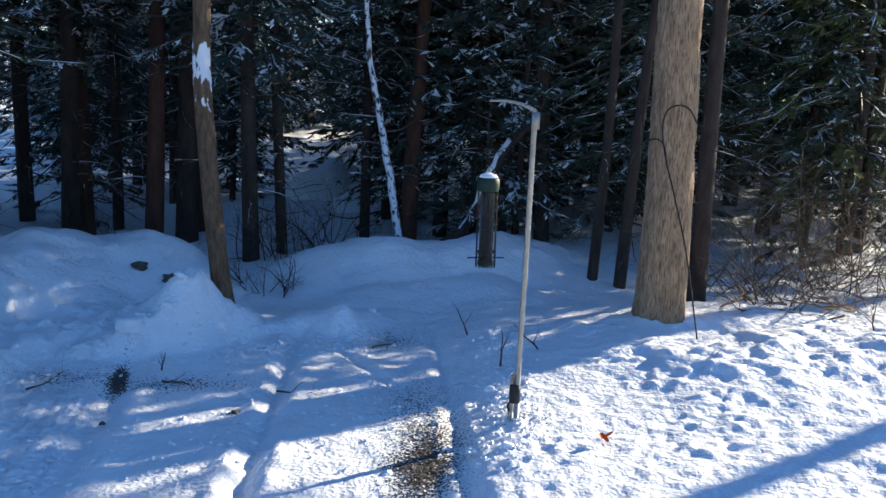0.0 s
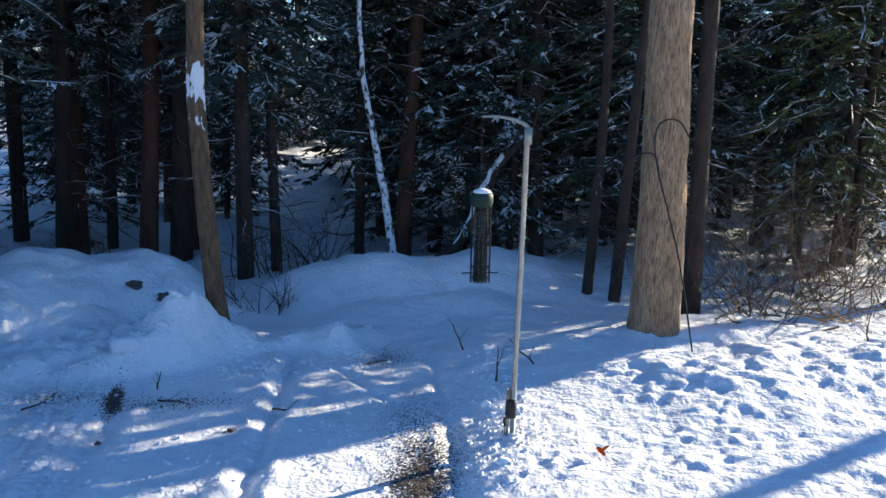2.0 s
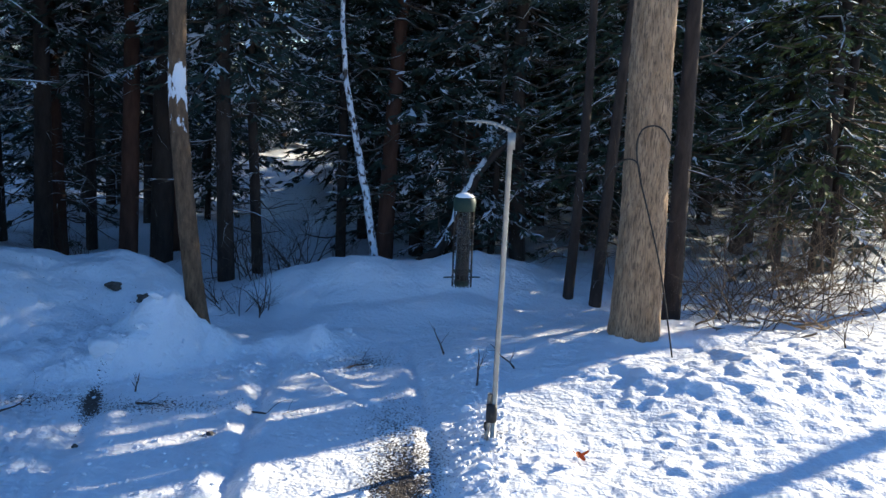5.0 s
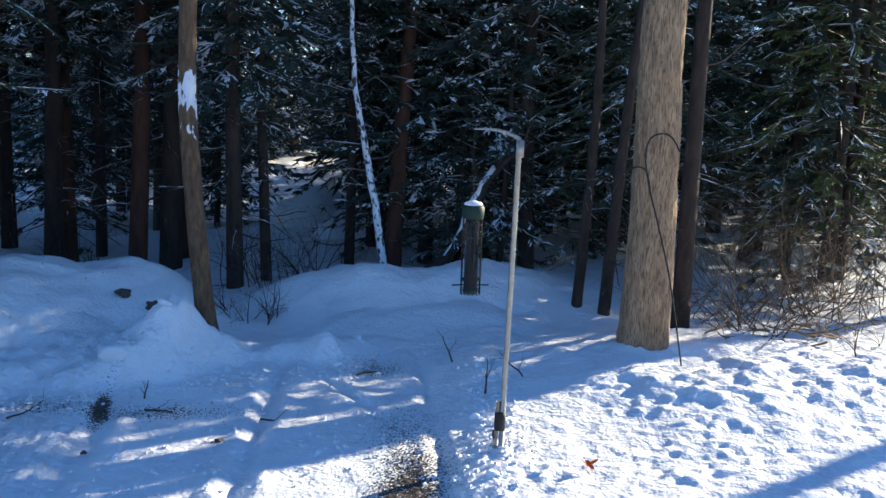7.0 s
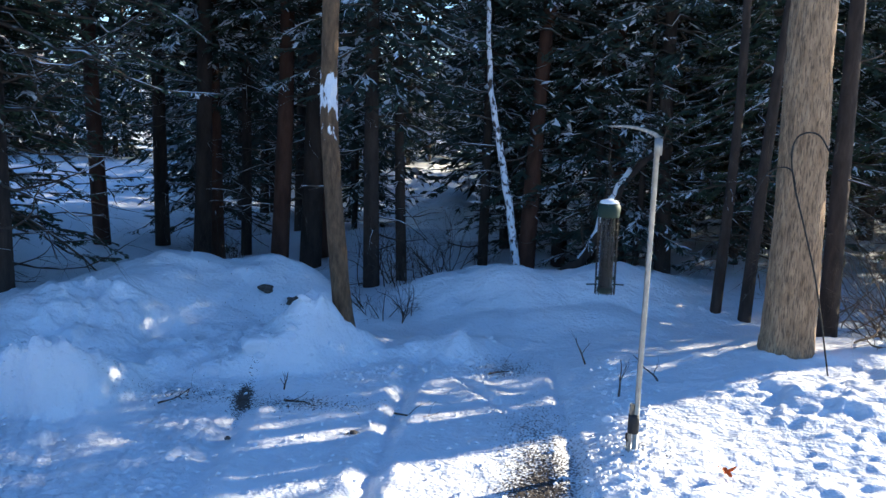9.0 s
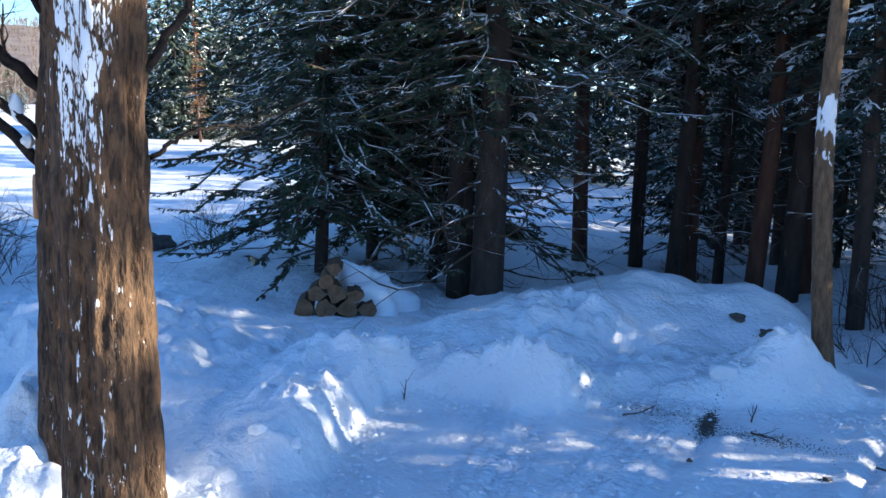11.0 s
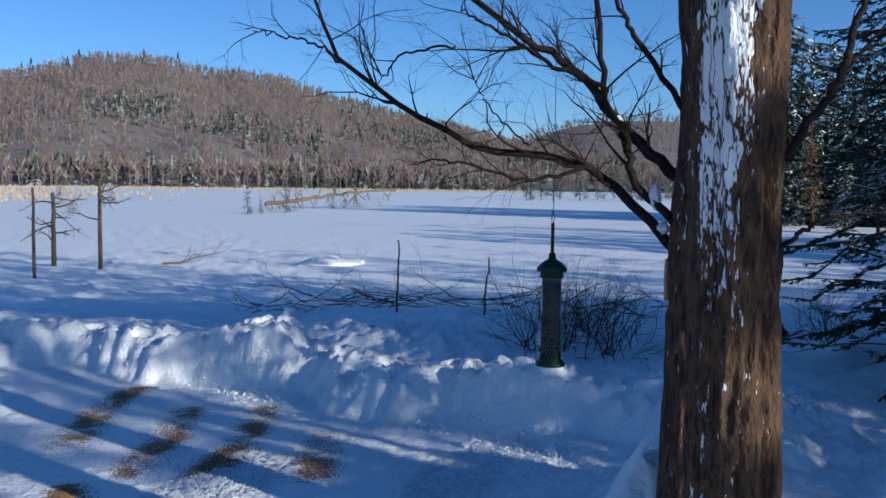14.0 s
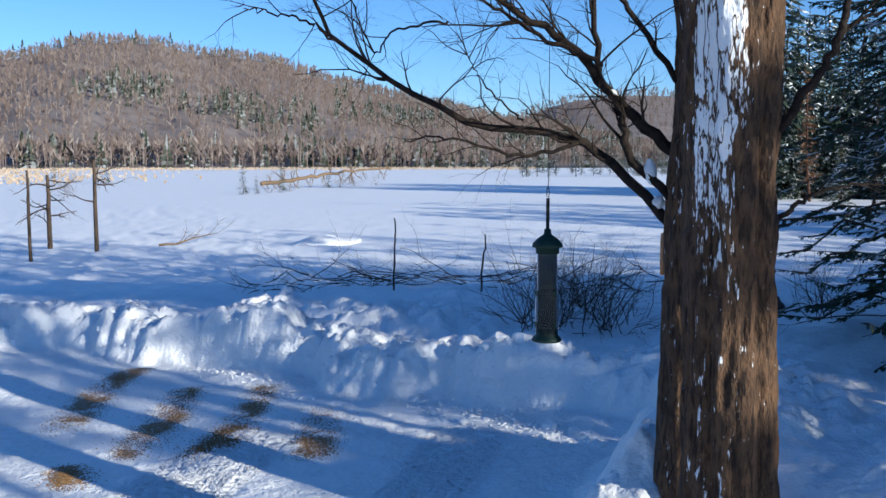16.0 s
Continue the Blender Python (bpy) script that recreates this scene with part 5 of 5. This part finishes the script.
stake(-37.3, -1.5, 3.4, 0.085, 0.25, "leaning dead stem with short twigs on the shore", 7, "dead_tree", DEAD)
s = Soup()
limb(s, (0, 0, 0.05), (0.2, 1, 0.05), 2.4, 0.05, r10, 1, 5, 0, 0.5, 5)
ob = tagged(part("driftwood", s, TWIG_TAN), "thin broken branch lying on the snow", "branch")
ob.location = (-39.8, 0.8, ground_z(-39.8, 0.8))


def brush(at, length, turn, count, label, spread=0.5, tall=0.5, material=None, seed=1, name="brushwood"):
    """A heap of cut branches, all one lying pile."""
    rr = np.random.default_rng(seed)
    s = Soup()
    for k in range(count):
        c = np.array([rr.uniform(-0.5, 0.5) * length, rr.normal(0, spread * 0.4), rr.uniform(0.0, tall * 0.5)])
        way = np.array([rr.choice([-1, 1]) * 1.0, rr.normal(0, 0.4), rr.uniform(-0.1, 0.35)])
        limb(s, c, way, rr.uniform(0.5, 1.2) * min(1.6, length * 0.4), 0.014, rr, 1, 4, -0.01, 0.65, 5)
    ob = part(name, s, material or TWIG_SNOWY)
    ob.matrix_world = pose(at[0], at[1], ground_z(at[0], at[1]), 0, 0, turn)
    return tagged(ob, label, "brush")


brush((-19.5, 5.6), 5.0, 62, 34, "long low heap of cut branches in the snow", 0.6, 0.5, None, 3)
brush((-20.3, 3.4), 2.2, 75, 12, "sprawling cut branch lying on the snow", 0.4, 0.35, None, 5)
brush((-15.4, 7.6), 3.5, 60, 16, "loose heap of thin branches near the bush", 0.5, 0.7, None, 7)
brush((-6.9, 8.6), 1.8, 20, 16, "dark branches heaped beside the log pile", 0.5, 0.35, None, 9)


def shrub(x, y, count, tall, label, seed, spread=0.6, material=None):
    rr = np.random.default_rng(seed)
    s = Soup()
    for k in range(count):
        a, e = rr.uniform(0, 6.28), rr.uniform(0.25, spread + 0.5)
        limb(s, (rr.normal(0, 0.25 * spread), rr.normal(0, 0.25 * spread), -0.1), (math.cos(a) * e, math.sin(a) * e, 1), tall * rr.uniform(0.6, 1.15), 0.008, rr, 1, 4, -0.01, 0.6, 5)
    ob = part("shrub", s, material or TWIG)
    ob.location = (x, y, ground_z(x, y))
    return tagged(ob, label, "shrub")


shrub(-11.0, 5.0, 46, 1.15, "dense leafless bush of fine dark twigs in the snow", 11, 1.0)
shrub(-12.6, 6.2, 36, 1.1, "leafless twiggy bush behind the snowbank", 13, 0.9)
shrub(-10.7, 5.7, 34, 1.0, "leafless twiggy bush beside the snowbank", 14, 0.9)
shrub(-10.6, 9.0, 10, 0.9, "sparse upright weed stalks in the snow", 15, 0.4)
shrub(-12.0, 10.2, 12, 1.0, "sparse upright weed stalks beyond the way", 17, 0.4)
shrub(-1.75, 9.9, 16, 0.55, "small dark shrub in the gap between snow mounds", 19, 0.7)
shrub(-2.0, 11.6, 22, 0.9, "tangle of dark twigs at the edge of the wood", 21, 0.7)
shrub(-4.4, 12.2, 20, 0.8, "low dark shrub at the foot of the spruces", 22, 0.7)
shrub(-1.4, 12.4, 18, 0.9, "dark twiggy undergrowth in the wood", 23, 0.7)
for i, (x, y, n, h) in enumerate([(3.4, 9.9, 16, 1.2), (3.9, 10.2, 18, 1.6), (4.6, 10.7, 20, 1.8), (3.1, 10.5, 16, 1.5), (4.3, 11.2, 16, 1.8), (5.3, 11.2, 20, 1.9), (3.6, 9.3, 9, 0.7), (4.5, 9.6, 10, 0.7), (5.2, 10.0, 10, 0.8)]):
    shrub(x, y, n, h, "brittle brown brushwood under the sunny spruces", 31 + i, 0.9, TWIG_TAN if i % 2 else TWIG)
brush((3.6, 8.95), 1.6, 10, 10, "fallen brown branches at the edge of the snow", 0.3, 0.2, TWIG_TAN, 41)

# small twigs standing in the snow
for i, (x, y, h) in enumerate([(0.61, 7.39, 0.34), (0.37, 8.35, 0.32), (0.97, 7.81, 0.34), (-2.16, 7.29, 0.2), (-4.55, 5.85, 0.22), (4.1, 8.3, 0.3), (-8.6, 8.6, 0.5), (-9.4, 8.1, 0.35)]):
    rr = np.random.default_rng(71 + i)
    s = Soup()
    limb(s, (0, 0, -0.03), (rr.normal(0, 0.3), rr.normal(0, 0.2), 1), h, 0.010, rr, 1, 4, 0, 0.6, 3)
    ob = tagged(part("twig", s, TWIG), "small bare twig sticking out of the snow", "twig", "twigs in the snow")
    ob.location = (x, y, ground_z(x, y))
for i, (x, y, ln, a) in enumerate([(-0.95, 6.85, 0.4, -10), (-1.95, 7.05, 0.25, 20), (-2.9, 6.85, 0.3, 30), (-0.35, 8.2, 0.4, 40)]):
    rr = np.random.default_rng(91 + i)
    s = Soup()
    limb(s, (-ln / 2, 0, 0.02), (1, 0.1, 0.12), ln, 0.009, rr, 1, 4, -0.02, 0.6, 4)
    ob = tagged(part("stick", s, TWIG), "fallen stick lying on the packed snow", "stick", "sticks on the packed snow")
    ob.matrix_world = pose(x, y, ground_z(x, y), 0, 0, a)

# ---------- log pile ----------
lz = ground_z(-6.5, 7.15)
pile = thing("log_pile", (-6.5, 7.15, lz), "small stack of split firewood with pale cut ends", "log pile", turn=42)
rr = np.random.default_rng(51)
for k, (x, z, rad) in enumerate([(-0.32, 0.09, 0.10), (-0.1, 0.08, 0.11), (0.12, 0.09, 0.10), (0.33, 0.08, 0.09), (-0.2, 0.24, 0.09), (0.02, 0.25, 0.1), (0.2, 0.23, 0.08), (-0.1, 0.38, 0.08), (-0.02, 0.5, 0.07)]):
    s = Soup()
    n = 12
    a = np.linspace(0, 2 * np.pi, n, endpoint=False)
    rad_k = rad * (1 + 0.12 * rr.normal(0, 1, n))
    ring = np.stack([np.cos(a) * rad_k + x, np.zeros(n), np.sin(a) * rad_k * 0.9 + z], -1)
    tilt = rr.normal(0, 0.03)
    s.add(np.concatenate([ring + [0, -0.22, 0], ring + [tilt, 0.22, 0]]), [(i, n + i, n + (i + 1) % n, (i + 1) % n) for i in range(n)] + [tuple(range(n - 1, -1, -1)), tuple(range(n, 2 * n))])
    ob = part("log", s, BARK_GREY, pile, flat=True)
    set_field(ob, "snow", np.zeros(2 * n))
    s = Soup()
    s.add(np.concatenate([ring * 1.0 + [0, -0.224, 0], [[x, -0.226, z]]]), [(i, (i + 1) % n, n)[::-1] for i in range(n)])
    part("cut_end", s, CUT, ob, "pale sawn end", flat=True)


def snow_heap(x, y, sx, sy, h, label, seed, name="snow_hump", rough=0.25, lift=0.0):
    n, m = 26, 14
    a, e = np.meshgrid(np.linspace(0, 2 * np.pi, n, endpoint=False), np.linspace(0, np.pi / 2, m))
    v = np.stack([np.cos(a) * np.cos(e), np.sin(a) * np.cos(e), np.sin(e)], -1).reshape(-1, 3)
    v = v * (1 + rough * (fbm(v[:, 0] * 2.2 + seed, v[:, 1] * 2.2, v[:, 2] * 2.2, seed=seed) - 0.47)[:, None] * 2)
    v = v * [sx, sy, h] - [0, 0, 0.08]
    s = Soup()
    s.add(v, [(i * n + j, i * n + (j + 1) % n, (i + 1) * n + (j + 1) % n, (i + 1) * n + j) for i in range(m - 1) for j in range(n)])
    ob = part(name, s, SNOW)
    ob.location = (x, y, ground_z(x, y) + lift)
    return tagged(ob, label, "snow")


snow_heap(-6.5, 7.6, 0.55, 0.36, 0.50, "pillow of snow over the stacked wood", 3, rough=0.6)
snow_heap(-38.6, 7.5, 1.1, 1.5, 0.42, "heap of shovelled snow out on the lake", 7, rough=0.5)
snow_heap(-2.1, 18.5, 1.0, 0.9, 0.8, "rounded snow hump in the clearing", 9)
snow_heap(-1.2, 16.2, 0.7, 0.7, 0.55, "snow-covered stump in the clearing", 11)


def snow_block(x, y, size, turn, tilt, seed, lift=0.0):
    """A broken lump of packed snow with a few flat faces and crumbled edges."""
    rr = np.random.default_rng(seed)
    bm = bmesh.new()
    bmesh.ops.create_icosphere(bm, subdivisions=4, radius=0.5)
    cuts = [(Vector(rr.normal(0, 1, 3)).normalized(), rr.uniform(0.26, 0.42)) for k in range(8)]
    for v in bm.verts:
        for way, reach in cuts:
            over = v.co.dot(way) - reach
            if over > 0:
                v.co -= way * over * 0.92
        v.co += noise.noise_vector(v.co * 5 + Vector((seed, 0, 0))) * 0.05 + noise.noise_vector(v.co * 13 + Vector((0, seed, 0))) * 0.025
        v.co = Vector((v.co.x * 1.2, v.co.y, v.co.z * 0.8)) * size
    me = bpy.data.meshes.new("snow_block")
    bm.to_mesh(me)
    bm.free()
    me.polygons.foreach_set("use_smooth", [True] * len(me.polygons))
    me.materials.append(SNOW)
    ob = new("snow_block", me)
    ob.matrix_world = pose(x, y, ground_z(x, y) + size * 0.04 + lift, tilt, tilt * 0.6, turn)
    return tagged(ob, "broken block of ploughed snow in the bank", "snow block", "snow blocks in the banks")


r11 = np.random.default_rng(57)
blocks = [(-2.55, 7.8, 0.26), (-4.25, 6.5, 0.24), (-4.85, 5.95, 0.24), (-12.4, 3.7, 0.40), (-7.91, 2.7, 0.12),
          (-0.21, 5.54, 0.06), (-0.7, 8.4, 0.10), (0.5, 6.9, 0.08), (0.55, 5.7, 0.08), (-2.0, 6.1, 0.05), (-0.5, 7.4, 0.06)]
for foot, count, far, big_one in [(FOOT_WEST, 34, 0.7, 0.20), (FOOT_WAY, 24, 0.36, 0.15), (FOOT_TREE, 10, 0.4, 0.13), (FOOT_LOW, 7, 0.5, 0.10)]:
    for k in range(count):
        i = int(r11.integers(0, len(foot) - 1))
        u, off = r11.uniform(0, 1), r11.uniform(-0.15, 1.0) * far
        (ax, ay, ah), (bx, by, bh) = foot[i], foot[i + 1]
        length = math.hypot(bx - ax, by - ay)
        blocks.append((ax + (bx - ax) * u - (by - ay) / length * off, ay + (by - ay) * u + (bx - ax) / length * off, big_one * (0.25 + 0.75 * r11.uniform() ** 2) * (0.5 if off < 0 else 1)))
for i, (x, y, size) in enumerate(blocks):
    snow_block(x, y, size, r11.uniform(0, 360), r11.uniform(-18, 18), i + 1)

# dark clods and stones
for i, (x, y, size) in enumerate([(-2.95, 9.3, 0.08), (-2.62, 9.2, 0.08), (-1.38, 6.5, 0.03), (-2.25, 6.22, 0.022), (-12.2, 9.2, 0.3)]):
    bm = bmesh.new()
    bmesh.ops.create_icosphere(bm, subdivisions=3, radius=size)
    for v in bm.verts:
        v.co *= 1 + 0.6 * noise.noise(v.co / size * 1.3 + Vector((i * 3, 0, 0)))
        v.co.z *= 0.55
    me = bpy.data.meshes.new("stone")
    bm.to_mesh(me)
    bm.free()
    me.materials.append(STONE)
    ob = new("stone", me)
    ob.location = (x, y, ground_z(x, y) + size * 0.1)
    tagged(ob, "dark clod of earth lying on the snow", "clod", "dark clods on the snow")

# the fallen leaf
bm = bmesh.new()
outline = [(0.05 * (1 + 0.35 * math.cos(5 * a)) * math.cos(a), 0.036 * (1 + 0.35 * math.cos(5 * a)) * math.sin(a)) for a in np.linspace(0, 2 * math.pi, 40, endpoint=False)]
centre = bm.verts.new((0, 0, 0.018))
rim = [bm.verts.new((x, y, 0.03 + 9 * x * x - 0.3 * abs(y))) for x, y in outline]
for i in range(40):
    bm.faces.new((centre, rim[i], rim[(i + 1) % 40]))
bmesh.ops.solidify(bm, geom=bm.faces[:], thickness=0.0015)
me = bpy.data.meshes.new("leaf")
bm.to_mesh(me)
bm.free()
me.materials.append(LEAF)
leaf = tagged(new("leaf", me), "curled orange-brown oak leaf lying on sunlit snow", "leaf")
leaf.matrix_world = pose(1.17, 5.79, ground_z(1.17, 5.79) + 0.035, 20, 10, 30)


def grains(name, material, spots, size, label, category, seed):
    """Loose small pieces strewn over patches; each is a squashed octahedron."""
    rr = np.random.default_rng(seed)
    P = []
    for (ax, ay), (bx, by), w, n in spots:
        k = rr.uniform(0, 1, (n, 1))
        P.append(np.array([[ax, ay]]) * (1 - k) + np.array([[bx, by]]) * k + rr.normal(0, w * 0.55, (n, 2)))
    P = np.concatenate(P)
    z = level(P[:, 0], P[:, 1])
    sz = size * rr.uniform(0.5, 1.6, len(P))
    o = np.array([(1, 0, 0), (0, 1, 0), (-1, 0, 0), (0, -1, 0), (0, 0, 0.6), (0, 0, -0.6)])
    ang = rr.uniform(0, 6.28, len(P))
    c, s_ = np.cos(ang), np.sin(ang)
    v = o[None] * np.array([1.0, 0.6, 0.7]) * sz[:, None, None]
    v = np.stack([v[..., 0] * c[:, None] - v[..., 1] * s_[:, None], v[..., 0] * s_[:, None] + v[..., 1] * c[:, None], v[..., 2]], -1)
    v = v + np.stack([P[:, 0], P[:, 1], z + sz * 0.3], -1)[:, None]
    f = [(0, 1, 4), (1, 2, 4), (2, 3, 4), (3, 0, 4), (1, 0, 5), (2, 1, 5), (3, 2, 5), (0, 3, 5)]
    s = Soup()
    s.add(v.reshape(-1, 3), [(6 * i + a, 6 * i + b, 6 * i + d) for i in range(len(P)) for a, b, d in f])
    return tagged(part(name, s, material, flat=True), label, category, kind="stuff")


grains("grit", STONE, [((0.0, 5.2), (0.02, 6.3), 0.22, 1500), ((-0.05, 6.3), (-0.05, 7.2), 0.25, 250), ((-0.35, 8.3), (-0.3, 8.4), 0.3, 70), ((-2.5, 7.4), (-2.35, 6.7), 0.06, 130), ((-2.2, 7.0), (-1.3, 7.1), 0.2, 150), ((-3.1, 7.1), (-2.5, 7.1), 0.25, 50), ((-3.6, 9.3), (-2.6, 9.0), 0.5, 60), ((0.6, 6.1), (0.7, 6.3), 0.25, 90)], 0.0065, "dark grit strewn on the path", "grit", 5)
grains("seed_husks", HUSK, [(a, b, w, 1000) for a, b, w in SEED_TRAILS], 0.0065, "tan seed husks strewn in trails on the packed snow", "seed husks", 6)

grains("snow_crumbs", SNOW, [((-4.9, 5.6), (-4.1, 6.4), 0.35, 260), ((-4.0, 6.5), (-2.6, 7.5), 0.3, 260), ((-2.5, 7.6), (-0.6, 8.2), 0.3, 300), ((-7.2, 3.4), (-8.8, 2.7), 0.45, 350), ((-8.8, 2.7), (-11.4, 0.6), 0.5, 500), ((-4.4, 5.2), (-3.3, 3.4), 0.35, 260), ((0.5, 5.4), (0.7, 8.2), 0.25, 300), ((-3.0, 5.0), (0.0, 7.0), 0.8, 240)], 0.022, "small crumbs of snow broken off the banks", "snow", 9)

# ---------- fallen trees out on the lake ----------
snag_z = LAKE
snag = thing("fallen_tree", (-118, 22, snag_z), "dead fallen tree with upright grey limbs on the lake ice", "fallen tree")
s = Soup()
rr = np.random.default_rng(61)
q = curve_path([(0, -7, 0.6), (0, -2, 1.2), (-3, 4, 2.0), (-8, 12, 2.3)], 20, 0.1, 2)
s.tube(q, np.linspace(0.28, 0.1, 20), 7)
part("trunk", s, TWIG_TAN, snag)
s = Soup()
for k in range(46):
    i = int(rr.integers(1, 20))
    limb(s, q[i], (rr.normal(0, 0.4), rr.normal(0, 0.5), rr.choice([1, -0.8])), rr.uniform(0.8, 2.2), 0.07, rr, 1, 4, 0, 0.6, 4)
part("branchwork", s, TWIG_TAN, snag)
for x, y, size in [(-99, 10.7, 0.45), (-104, 15.5, 0.5), (-120, 24, 0.4), (-170, -6, 0.6), (-185, -14, 0.6), (-100, 12.2, 0.28), (-150, -4, 0.5)]:
    copy_at(far_kinds[2], x, y, x * 7, size)
for i, (x, y) in enumerate([(-103, 14), (-108, 17), (-122, 26), (-126, 29), (-130, 33), (-95, -6), (-140, -9), (-110, -7)]):
    ob = shrub(x, y, 12, 2.6, "grey leafless bush frozen into the lake's edge", 121 + i, 0.6, TWIG_TAN)
